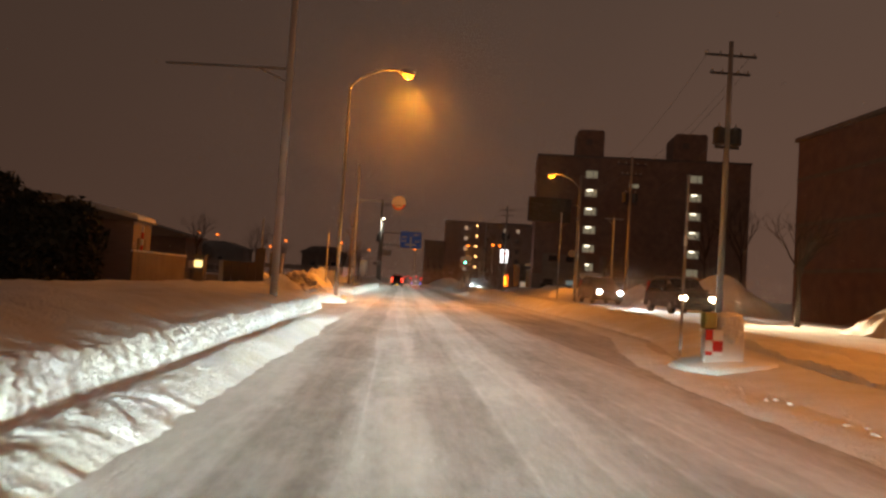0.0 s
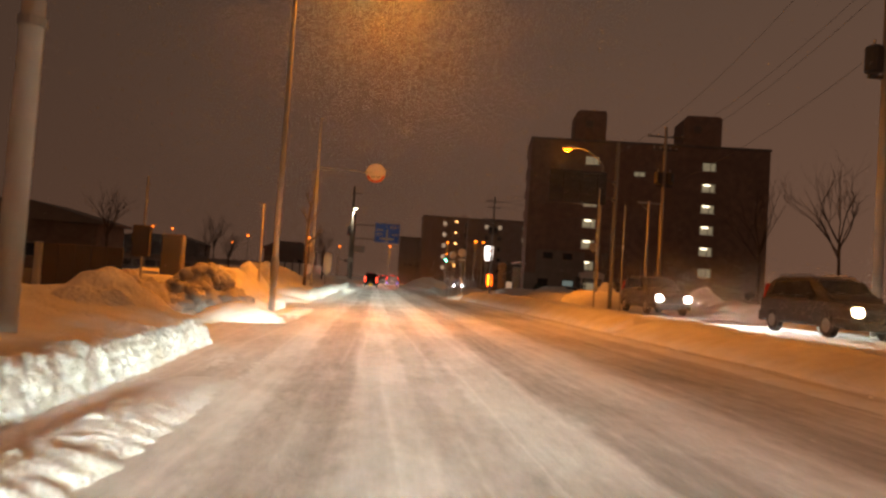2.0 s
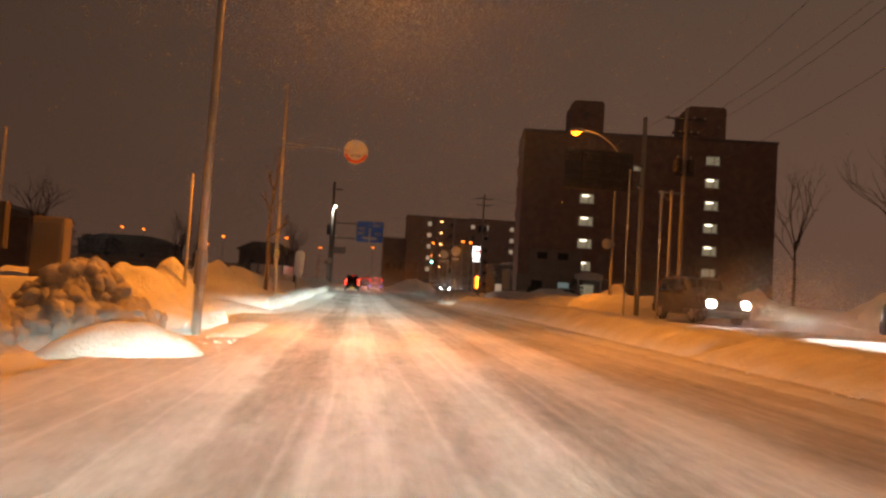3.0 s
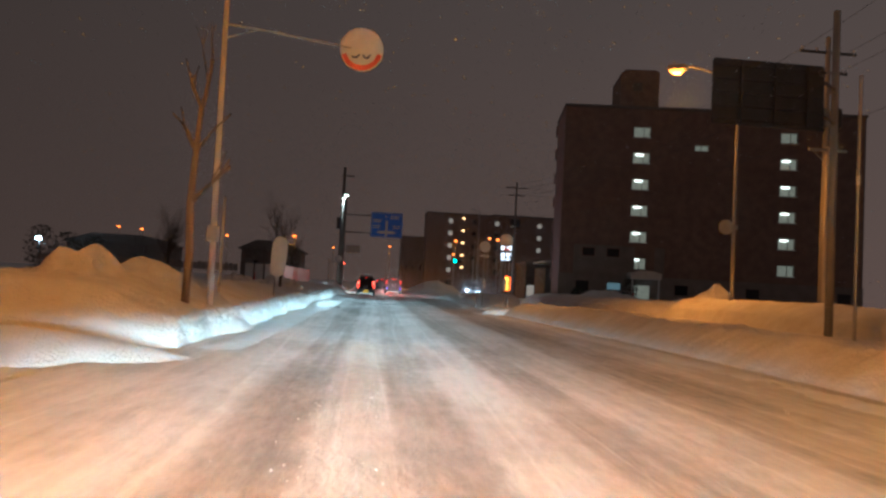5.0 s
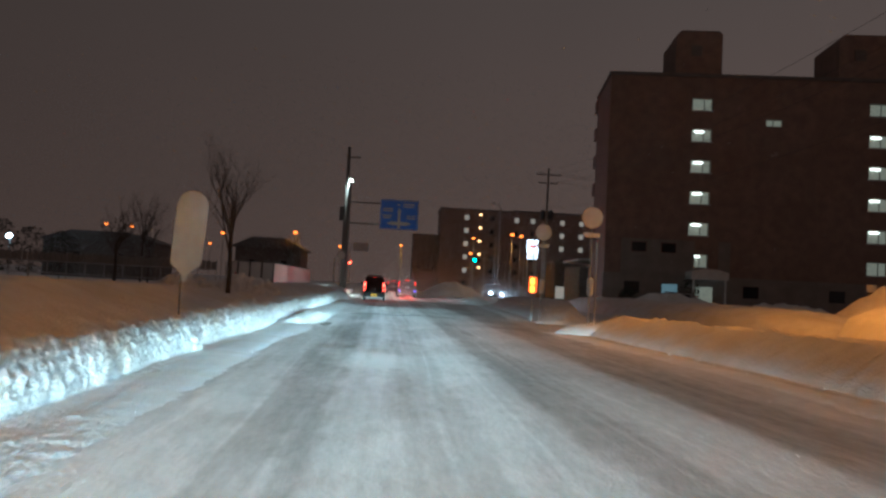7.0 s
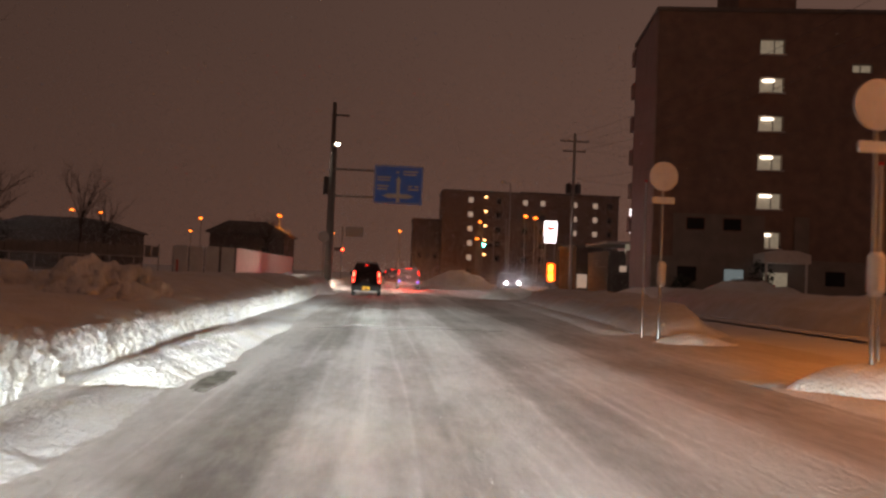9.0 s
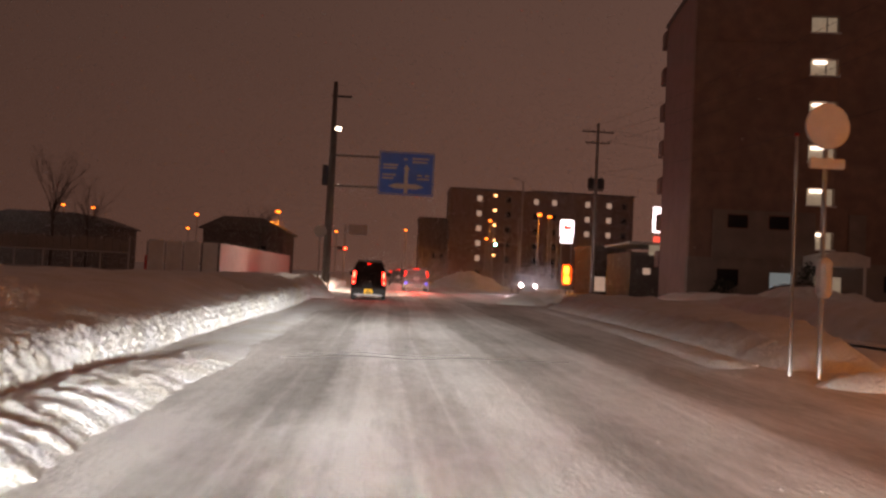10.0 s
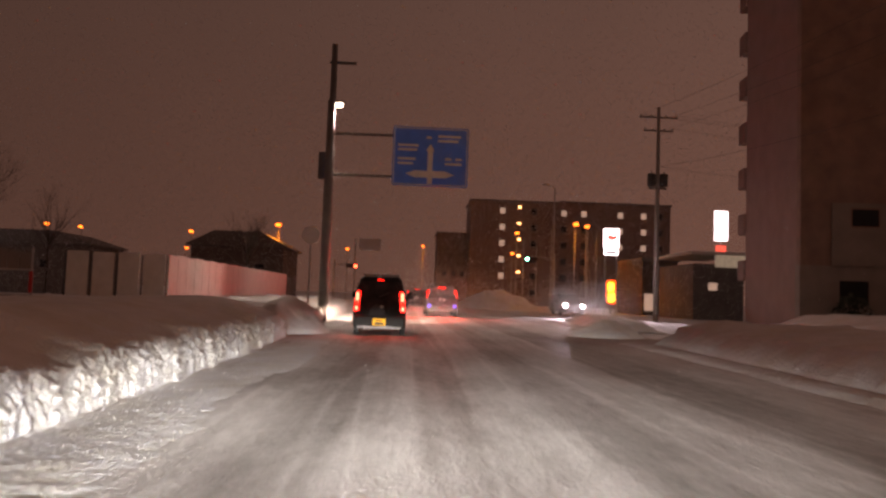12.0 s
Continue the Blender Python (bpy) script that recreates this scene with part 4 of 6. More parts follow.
def gate_kiosk():
    b = thing("gate_post", (-7.52, 27.7, 0), 0, "dark gate post with a small lit yellow panel", "gate post")
    part("post", box(-0.2, 0.2, 0, 0.4, -0.05, 1.5, 0.03), M["housewall"], b)
    part("panel", box(-0.14, 0.14, -0.06, -0.01, 1.1, 1.34, 0.01), M["litwin2"], b, "lit yellow panel")
    part("cap", box(-0.24, 0.24, -0.04, 0.44, 1.5, 1.55, 0.02), M["roofdark"], b)
    q = thing("gate_post", (-6.92, 28.55, 0), 0, "slim pale gate post at the end of a board wall", "gate post")
    part("post", box(-0.06, 0.06, 0, 0.12, -0.05, 1.42, 0.01), M["palepole"], q)
    part("step_block", box(-0.52, -0.065, 0, 0.3, -0.05, 0.86, 0.02), M["plinth"], q, "low grey block beside the post")


def yard_clutter():
    """Walls, panels and posts behind the first snow bank."""
    w = thing("board_fence", (-7.4, 20.6, 0), 0, "dark board fence with a thin line of snow on top", "fence")
    for k in range(10):
        part("board", box(-0.03, 0.03, 0.5 * k, 0.5 * k + 0.49, -0.1, 1.42, 0.008), M["housewall"], w)
    part("snow_line", box(-0.05, 0.05, 0, 5.0, 1.424, 1.47, 0.02), M["snow"], w, "thin line of snow")
    for px, tone in ((-7.76, "signwhite"), (-7.99, "plinth")):
        p = thing("notice_board", (px, 27.6, 0), 0, "small pale notice panel on a dark post", "panel")
        part("post", tube([(0, 0.05, -0.1), (0, 0.05, 1.3)], 0.03, 8), M["darkmetal"], p)
        part("panel", slab(rrect(-0.10, 0.10, 1.05, 1.32, 0.02), -0.02, 0.02), M[tone], p, "pale panel")
    q = thing("garden_wall", (-6.84, 28.62, 0), 0, "brown board wall beside the gate", "wall")
    for k in range(5):
        part("board", box(0.31 * k, 0.30 + 0.31 * k, 0, 0.05, -0.1, 1.40, 0.01), M["fawn"], q)
    s = thing("striped_pole", (-7.75, 22.3, 0), 0, "thin red and white banded pole by the shed", "pole")
    for k in range(9):
        part("band", tube([(0, 0, 0.5 + 0.19 * k), (0, 0, 0.69 + 0.19 * k)], 0.035, 8), M["red" if k % 2 else "signwhite"], s)
    part("foot", tube([(0, 0, -0.1), (0, 0, 0.5)], 0.035, 8), M["darkmetal"], s)
    e = thing("meter_box", (-6.3, 33.0, 0), 0, "pale cabinet on a thin mast", "cabinet")
    part("mast", tube([(0, 0.1, -0.1), (0, 0.1, 3.4)], 0.03, 8), M["galv"], e)
    part("cabinet", box(-0.22, 0.22, -0.12, 0.08, 1.3, 2.1, 0.02), M["fawn"], e)
    h = thing("utility_cabinet", (-5.75, 34.0, 0), 0, "pale grey utility cabinet in the snow", "cabinet")
    part("body", box(-0.28, 0.28, -0.2, 0.2, -0.1, 1.95, 0.03), M["plinth"], h)
    part("door", box(-0.24, 0.24, -0.225, -0.204, 0.3, 1.85, 0.01), M["plinth"], h)
    r = thing("reflector_post", (-9.4, 92.0, 0), 0, "red reflector post at the fence end", "post")
    part("post", tube([(0, 0.03, -0.1), (0, 0.03, 1.4)], 0.035, 8), M["fence"], r)
    part("reflector", box(-0.045, 0.045, -0.03, -0.006, 0.85, 1.4, 0.01), M["red"], r, "red reflective strip")
    v = thing("notice_board", (18.86, 71.67, 0), 0, "small pale notice board on a slim post beyond the bank", "notice board")
    part("post", tube([(-0.05, 0.03, -0.1), (-0.05, 0.03, 2.12)], 0.03, 8), M["darkmetal"], v)
    part("panel", slab(rrect(-0.21, 0.21, 1.8, 2.1, 0.03), -0.02, 0.0), M["signwhite"], v, "pale oblong panel")


M["litwin2"] = mat("lit_yellow_panel", (0.9, 0.7, 0.3), 0.5, emit=(1.0, 0.78, 0.34), strength=1.6)
shed()
gate_kiosk()
yard_clutter()


# ------------------------------------------------------------ street furniture
def loft_lens():
    """Shallow rounded bowl under a lamp head."""
    bm = bmesh.new()
    bmesh.ops.create_uvsphere(bm, u_segments=16, v_segments=8, radius=1.0)
    bmesh.ops.delete(bm, geom=[v for v in bm.verts if v.co.z > 0.05], context="VERTS")
    for v in bm.verts:
        v.co = Vector((0.29 * v.co.x, 0.14 * v.co.y, -0.074 + 0.19 * v.co.z))
    return bm


def street_lamp(px, py, hx, hy, z0, label, lens="sodium", bend=9.65, top=10.85, r=0.085):
    b = thing("street_lamp", (px, py, 0), 0, label, "street lamp", "roadside street lamps")
    dx, dy = hx - px, hy - py
    pts = [(0, 0, -0.1), (0, 0, bend * 0.5), (0, 0, bend)]
    rad = [r, r * 0.8, r * 0.6]
    for k in range(1, 7):
        f = k / 6
        pts.append((dx * (0.02 + 0.9 * f ** 1.3), dy * (0.02 + 0.9 * f ** 1.3), bend + (top - bend + 0.05) * math.sin(f * math.pi / 2)))
        rad.append(r * 0.5)
    pole = part("pole", tube(pts, rad, 10), M["galv"], b, smooth=True)
    part("base_collar", tube([(0, 0, 0.9), (0, 0, 1.5)], 0.11, 10), M["galv"], pole)
    ang = math.degrees(math.atan2(dy, dx))
    head = part("lamp_head", slab(rrect(-0.42, 0.36, -0.07, 0.13, 0.06), -0.15, 0.15), M["galv"], b, at=pose(dx, dy, top, 0, 0, ang))
    part("lens", loft_lens(), M[lens], head, "glowing lamp lens")
    return b


for (lx, ly, lz), (px, py) in zip(LAMPS, ((-2.9, 33.2), (14.4, 61.1), (14.4, 6.0))):
    lamp_post = street_lamp(px, py, lx, ly, lz, "tall curved steel street lamp glowing sodium orange")
    if ly > 60:
        plate = part("sign_plate", slab(disc(0.3, -0.33, 4.15), -0.02, 0.02), M["signback"], lamp_post, "small round plate clamped to the pole")
        part("clamp", box(-0.12, 0.12, -0.11, 0.11, 4.05, 4.25, 0.02), M["galv"], plate)


def junction_post():
    """A slim mast with a short crossarm on the far bank."""
    b = thing("utility_pole", (16.85, 58.8, 0), 0, "slim steel mast with a short crossarm on the far bank", "pole", "roadside poles")
    part("pole", tube([(0, 0, -0.1), (0, 0, 3.5), (0, 0, 7.2)], [0.085, 0.08, 0.07], 12), M["palepole"], b, smooth=True)
    part("crossarm", box(-0.75, 0.75, -0.05, 0.05, 7.02, 7.12, 0.01), M["galv"], b)
    part("brace", tube([(0, 0, 6.5), (-0.55, 0, 7.0)], 0.02, 6), M["galv"], b)


junction_post()


def round_sign(parent, x, y, z, r, front):
    plate = part("sign_plate", slab(disc(r), -0.012, 0.012), M["signback"], parent, at=pose(x, y, z))
    part("sign_face", slab(disc(r - 0.006), -0.018, -0.0125), M[front], plate, "snow-dusted sign face")
    return plate


def speed_sign_pole():
    b = thing("sign_pole", (-3.05, 46.9, 0), 0, "tall grey pole with an arm holding a round speed sign", "road sign")
    part("pole", tube([(0, 0, -0.1), (-0.05, 0, 3), (-0.1, 0, 8.2)], [0.062, 0.055, 0.048], 12), M["palepole"], b, smooth=True)
    part("arm", tube([(-0.08, 0, 5.98), (0.8, 0.37, 6.01), (2.3, 1.08, 6.05)], 0.024, 8), M["galv"], b)
    part("brace", tube([(-0.08, 0, 5.7), (0.5, 0.24, 5.98)], 0.014, 6), M["galv"], b)
    part("clamp", box(-0.14, 0.06, -0.1, 0.1, 1.75, 2.05, 0.02), M["galv"], b)
    plate = part("sign_plate", slab(disc(0.47), -0.012, 0.012), M["signback"], b, at=pose(2.52, 1.15, 6.05))
    part("sign_face", slab(disc(0.466), -0.018, -0.0125), M["signwhite"], plate)
    # red rim, clear of snow at the bottom only
    n, r0, r1 = 28, 0.335, 0.445
    ring = [(r1 * math.cos(radians(a)), r1 * math.sin(radians(a))) for a in [198 + 150 * k / n for k in range(n + 1)]]
    ring += [(r0 * math.cos(radians(a)), r0 * math.sin(radians(a))) for a in [348 - 150 * k / n for k in range(n + 1)]]
    part("red_rim", slab(ring, -0.024, -0.0185), M["red"], plate, "red rim showing below the snow")
    cu = bpy.data.curves.new("numerals", "FONT")
    cu.body, cu.size, cu.align_x, cu.align_y, cu.extrude = "50", 0.44, "CENTER", "CENTER", 0.003
    tmp = bpy.data.objects.new("numerals_tmp", cu)
    scene.collection.objects.link(tmp)
    bpy.context.view_layer.update()
    me = bpy.data.meshes.new_from_object(tmp.evaluated_get(bpy.context.evaluated_depsgraph_get()))
    bpy.data.objects.remove(tmp)
    me.materials.clear()
    me.materials.append(M["numeral"])
    num = new("numerals", me)
    num.parent = plate
    num.matrix_basis = pose(0, -0.022, -0.06, 90, 0, 0)
    # wind-blown snow over the upper two thirds of the face
    bm = bmesh.new()
    top = [(0.462 * math.cos(radians(a)), 0.462 * math.sin(radians(a))) for a in [-8 + 202 * k / 40 for k in range(41)]]
    low = [(-0.44 + 0.88 * k / 20, -0.07 - 0.035 * math.sin(math.pi * k / 20) + 0.025 * nz(k * 0.7, 1, 1)) for k in range(1, 20)]
    slab(top + low, -0.045, -0.0262, bm)
    part("snow_crust", bm, M["signwhite"], plate, "crust of blown snow over the numerals")


def median_sign(x, y, z, r, base, aside, top):
    b = thing("road_sign", (x, y, 0), 0, "round road sign plastered with snow above a small plate", "road sign", "round signs on the berm")
    part("post", tube([(0, 0.03, base - 0.3), (0, 0.03, z + r * 0.6)], 0.03, 8), M["galv"], b)
    round_sign(b, 0, 0, z, r, "signwhite")
    p = part("sub_plate", slab(rrect(-0.24, 0.24, z - r - 0.26, z - r - 0.12, 0.03), -0.01, 0.01), M["signback"], b, "small oblong plate")
    part("snow_crust", slab(rrect(-0.235, 0.235, z - r - 0.255, z - r - 0.125, 0.03), -0.03, -0.0105), M["signwhite"], p)
    part("marker", tube([(0, -0.02, base + 0.75), (0, -0.02, base + 0.82), (0, -0.02, base + 1.2), (0, -0.02, base + 1.26)], [0.06, 0.095, 0.095, 0.06], 10), M["signwhite"], b, "snow-caked marker drum")
    q = thing("snow_pole", (x + aside, y + 0.25, 0), 0, "slim bare steel marker pole beside a round sign", "marker pole", "slim marker poles")
    part("pole", tube([(0, 0, base - 0.3), (0, 0, top)], 0.022, 8), M["galv"], q)
    part("cap", tube([(0, 0, top), (0, 0, top + 0.04)], 0.028, 8), M["red"], q)


def capsule_board():
    b = thing("marker_board", (-3.07, 55.9, 0), 0, "white oblong road-edge marker board with a pointed tip", "marker board")
    out = [(0.235 * math.cos(radians(a)), 2.18 + 0.235 * math.sin(radians(a))) for a in range(0, 181, 12)]
    out += [(-0.235, 1.36), (-0.215, 1.27), (-0.05, 1.13), (-0.03, 1.02), (0.03, 1.02), (0.05, 1.13), (0.215, 1.27), (0.235, 1.36)]
    part("board", slab(out, -0.02, 0.02, bevel=0.006), M["signwhite"], b, at=pose(0, 0, 0, 0, 3, 0))
    part("post", tube([(0.0, 0.05, -0.1), (0.0, 0.05, 2.1)], 0.018, 8), M["darkpole"], b)


def steel_pole(x, y, h, r, label, arm=None, z0=-0.1, dark=False):
    b = thing("utility_pole", (x, y, 0), 0, label, "pole", "roadside poles")
    part("pole", tube([(0, 0, z0), (0, 0, h * .5), (0, 0, h)], [r, r * .88, r * .75], 14), M["palepole" if not dark else "darkmetal"], b, smooth=True)
    if arm:
        part("arm", tube([(0, 0, arm[2] - 0.12), arm], 0.035, 8), M["galv"], b)
        part("brace", tube([(0, 0, arm[2] - 0.5), (arm[0] * .25, arm[1] * .25, arm[2] - 0.1)], 0.018, 6), M["galv"], b)
    part("band", tube([(0, 0, h * .3), (0, 0, h * .3 + 0.08)], r * 1.12, 14), M["galv"], b)
    return b


def utility_pole(x, y, h, label, trans=9.2, r=0.15, cross=(1.2,), wires=True):
    b = thing("utility_pole", (x, y, 0), 0, label, "pole", "roadside poles")
    part("pole", tube([(0, 0, -0.1), (0, 0, h * .5), (0, 0, h)], [r, r * .85, r * .65], 12), M["concrete"], b, smooth=True)
    for k, w in enumerate(cross):
        arm = part("crossarm", box(-w, w, -0.05, 0.05, h - 0.75 - 0.9 * k, h - 0.65 - 0.9 * k, 0.01), M["darkmetal"], b)
        for sx in (-w + .1, -w * .4, w * .4, w - .1):
            part("insulator", tube([(sx, 0, h - .648 - .9 * k), (sx, 0, h - .58 - .9 * k), (sx, 0, h - .50 - .9 * k)], [.03, .06, .03], 8), M["signwhite"], arm)
    for sx in (-0.42, 0.42):
        t = part("transformer", tube([(sx, 0, trans - .45), (sx, 0, trans - .4), (sx, 0, trans + .35), (sx, 0, trans + .42)], [.2, .27, .27, .2], 14), M["darkmetal"], b, "dark pole transformer", smooth=False)
        part("bushing", tube([(sx, 0, trans + .42), (sx, 0, trans + .62)], .04, 6), M["signwhite"], t)
    part("bracket", box(-0.6, 0.6, -0.06, 0.06, trans - .62, trans - .5, 0.01), M["darkmetal"], b)
    return b


def cable(a, c, sag, label):
    pts = []
    for k in range(13):
        f = k / 12
        pts.append(tuple(a[i] + (c[i] - a[i]) * f for i in range(2)) + (a[2] + (c[2] - a[2]) * f - sag * 4 * f * (1 - f),))
    solo("overhead_cable", tube(pts, 0.009, 5), M["darkmetal"], label, "cable", "overhead cables")


def guide_sign():
    b = thing("guide_sign", (-3.05, 101.35, 0), 0, "blue overhead direction sign on a steel gantry pole", "road sign")
    part("pole", tube([(0, 0, -0.1), (0, 0, 5), (0, 0, 8.6)], [0.17, 0.16, 0.14], 14), M["darkpole"], b, smooth=True)
    for z in (7.3, 5.68):
        arm = part("arm", tube([(0, 0, z), (5.2, 0, z + 0.04)], 0.06, 10), M["darkpole"], b)
        part("flange", tube([(0.14, 0, z), (0.19, 0, z)], 0.12, 10), M["galv"], arm)
    p = part("panel", slab(rrect(2.45, 5.4, 5.36, 7.68, 0.08), -0.12, -0.08), M["blue"], b, "blue panel dusted with snow")
    cx = 3.92
    y0, y1 = -0.128, -0.1205
    part("border", slab_frame(2.49, 5.36, 5.40, 7.64, 0.035, y0, y1), M["legend"], p)
    part("arrow", slab([(cx - .1, 5.75), (cx + .1, 5.75), (cx + .1, 6.75), (cx + .17, 6.75), (cx, 7.02), (cx - .17, 6.75), (cx - .1, 6.75)], y0, y1), M["legend"], p, "white upward arrow")
    part("crossroad", slab([(cx - .95, 5.83), (cx - .6, 5.70), (cx + .6, 5.70), (cx + .95, 5.83), (cx + .6, 5.97), (cx - .6, 5.97)], y0 - 0.004, y1 - 0.004), M["legend"], p, "white cross-road bar with arrow tips")
    part("stem", slab([(cx - .1, 5.46), (cx + .1, 5.46), (cx + .1, 5.74), (cx - .1, 5.74)], y0, y1), M["legend"], p)
    for x0, x1, z in ((3.75, 3.95, 7.28), (4.2, 5.1, 7.34), (4.2, 5.0, 7.16), (2.65, 3.45, 6.95), (2.65, 3.4, 6.78), (2.65, 3.35, 6.42), (2.65, 3.25, 6.24),
                     (4.5, 4.75, 6.45), (4.9, 5.15, 6.45), (4.5, 5.15, 6.26)):
        part("legend_bar", slab(rrect(x0, x1, z - .045, z + .045, 0.02, 2), y0, y1), M["legend"], p)
    q = thing("utility_pole", (-3.5, 106.0, 0), 0, "tall dark utility pole carrying a white street lamp", "pole", "roadside poles")
    part("pole", tube([(0, 0, -0.1), (0, 0, 6), (0, 0, 12.4)], [0.22, 0.18, 0.13], 12), M["darkpole"], q, smooth=True)
    part("crossarm", box(-0.2, 1.0, -0.05, 0.05, 11.5, 11.62, 0.01), M["darkmetal"], q)
    part("lamp_arm", tube([(0, 0, 8.9), (0.12, -0.05, 9.4), (0.3, -0.1, 9.68)], 0.035, 8), M["galv"], q)
    h = part("lamp_head", box(0.1, 0.55, -0.22, 0.02, 9.66, 9.76, 0.02), M["galv"], q)
    part("lens", box(0.16, 0.46, -0.2, 0.0, 9.50, 9.655, 0.03), M["ledlens"], h, "white LED lens")
    part("control_box", box(-0.5, -0.18, -0.2, 0.2, 6.2, 7.4, 0.03), M["darkmetal"], q)
    s = thing("road_sign", (-3.2, 98.1, 0), 0, "small round sign seen from behind on a thin post", "road sign")
    part("post", tube([(0, 0, -0.1), (0, 0, 3.35)], 0.03, 8), M["galv"], s)
    round_sign(s, 0, -0.04, 3.05, 0.30, "signback")


def sign_back():
    """An overhead sign for the other carriageway, seen from behind."""
    b = thing("guide_sign", (12.15, 51.2, 0), 0, "overhead direction sign seen from its dark ribbed back", "road sign")
    part("pole", tube([(0, 0, -0.1), (0, 0, 5), (0, 0, 9.2)], [0.11, 0.10, 0.09], 14), M["concrete"], b, smooth=True)
    panel = part("panel", slab(rrect(-3.75, -0.72, 5.70, 7.42, 0.08), -0.64, -0.60), M["darkmetal"], b, "dark bare metal back of the panel")
    for k in range(5):
        part("rib", box(-3.7, -0.77, -0.70, -0.642, 5.82 + 0.35 * k, 5.88 + 0.35 * k, 0.008), M["darkmetal"], panel)
    for x in (-3.0, -2.1, -1.2):
        part("stiffener", box(x - 0.03, x + 0.03, -0.76, -0.702, 5.75, 7.36, 0.008), M["darkmetal"], panel)
    for z in (7.0, 6.1):
        arm = part("arm", tube([(0, 0, z), (-0.6, -0.55, z), (-3.4, -0.57, z + 0.02)], 0.05, 10), M["darkpole"], b)
        part("flange", tube([(-0.12, 0, z), (-0.18, 0, z)], 0.11, 10), M["galv"], arm)


def slab_frame(x0, x1, z0, z1, t, y0, y1):
    bm = bmesh.new()
    for o in (((x0, z0), (x1, z0), (x1, z0 + t), (x0, z0 + t)), ((x0, z1 - t), (x1, z1 - t), (x1, z1), (x0, z1)),
              ((x0, z0 + t), (x0 + t, z0 + t), (x0 + t, z1 - t), (x0, z1 - t)), ((x1 - t, z0 + t), (x1, z0 + t), (x1, z1 - t), (x1 - t, z1 - t))):
        slab(list(o), y0, y1, bm)
    return bm


def signal(at, arm_to, label, lit="green", h=6.2):
    """A horizontal three-lens traffic signal on a pole with an arm."""
    b = thing("traffic_signal", at, 0, label, "traffic signal", "junction signals")
    part("pole", tube([(arm_to, 0, -0.1), (arm_to, 0, h + .6)], 0.09, 10), M["galv"], b)
    part("arm", tube([(arm_to, 0, h + .1), (0, 0, h + .25)], 0.045, 8), M["galv"], b)
    q = part("housing", slab(rrect(-0.62, 0.62, h - .2, h + .2, 0.18), -0.12, 0.12), M["darkmetal"], b)
    for k, (x, n) in enumerate(((-0.4, "green"), (0, "amber"), (0.4, "red"))):
        part("lens", slab(disc(0.16, x, h, 20), -0.15, -0.121), M[{"green": "green", "red": "redlens"}.get(n) if n == lit else "offlens"], q, n + " signal lens" + (", lit" if n == lit else ", unlit"))
        part("visor", tube([(x, -0.12, h + 0.17), (x, -0.36, h + 0.17)], 0.02, 6), M["darkmetal"], q)
    return b


def red_white_block():
    b = thing("road_block", (4.95, 11.0, 0.05), 0, "red and white checked road-edge block topped with snow", "road block")
    part("body", box(-0.31, 0.32, 0, 0.16, 0.02, 0.62, 0.03), M["signwhite"], b, "white snow-crusted block")
    for i, (x0, x1) in enumerate(((-0.302, -0.192), (-0.188, -0.032))):
        for j, (z0, z1) in enumerate(((0.232, 0.288), (0.292, 0.453), (0.457, 0.618))):
            red = (i + j) % 2 == 0
            part("check", box(x0, x1, -0.02, -0.004, z0, z1), M["red" if red else "legend"], b, "red reflective check" if red else "white reflective check")
    part("top_box", box(-0.33, -0.125, -0.01, 0.15, 0.624, 0.88, 0.025), M["caution"], b, "dull olive box on top")
    bm = bmesh.new()
    bmesh.ops.create_icosphere(bm, subdivisions=3, radius=1)
    for v in bm.verts:
        k = 1 + 0.12 * nz(2 * v.co.x, 2 * v.co.y, 2 * v.co.z) + 0.05 * nz(6 * v.co.x, 6 * v.co.y, 6 * v.co.z)
        square = v.co * 0.35 + v.co / max(abs(v.co.x), abs(v.co.y), abs(v.co.z)) * 0.62
        v.co = Vector((0.105 + square.x * 0.225 * k, 0.12 + square.y * 0.14 * k, 0.66 + square.z * 0.25 * k))
    part("snow_cap", bm, M["snow"], b, "rounded cap of snow", smooth=True)
    bm = bmesh.new()
    bmesh.ops.create_icosphere(bm, subdivisions=3, radius=1)
    for v in bm.verts:
        k = 1 + 0.2 * nz(1.5 * v.co.x + 4, 1.5 * v.co.y, 1.5 * v.co.z)
        v.co = Vector((0.3 + v.co.x * 0.95 * k, 0.4 + v.co.y * 0.8 * k, v.co.z * 0.21 * k))
    part("snow_skirt", bm, M["snow"], b, "snow drifted round the foot", smooth=True)


def thin_post(x, y, top, label, z0=0.1, r=0.028, name="marker_pole"):
    b = thing(name, (x, y, 0), 0, label, "marker pole", "slim marker poles")
    part("pole", tube([(0, 0, z0 - .3), (0, 0, top)], r, 8), M["galv"], b)
    part("cap", tube([(0, 0, top), (0, 0, top + .05)], r * 1.25, 8), M["galv"], b)
    part("band", tube([(0, 0, top * .62), (0, 0, top * .62 + .2)], r * 1.3, 8), M["signwhite"], b)


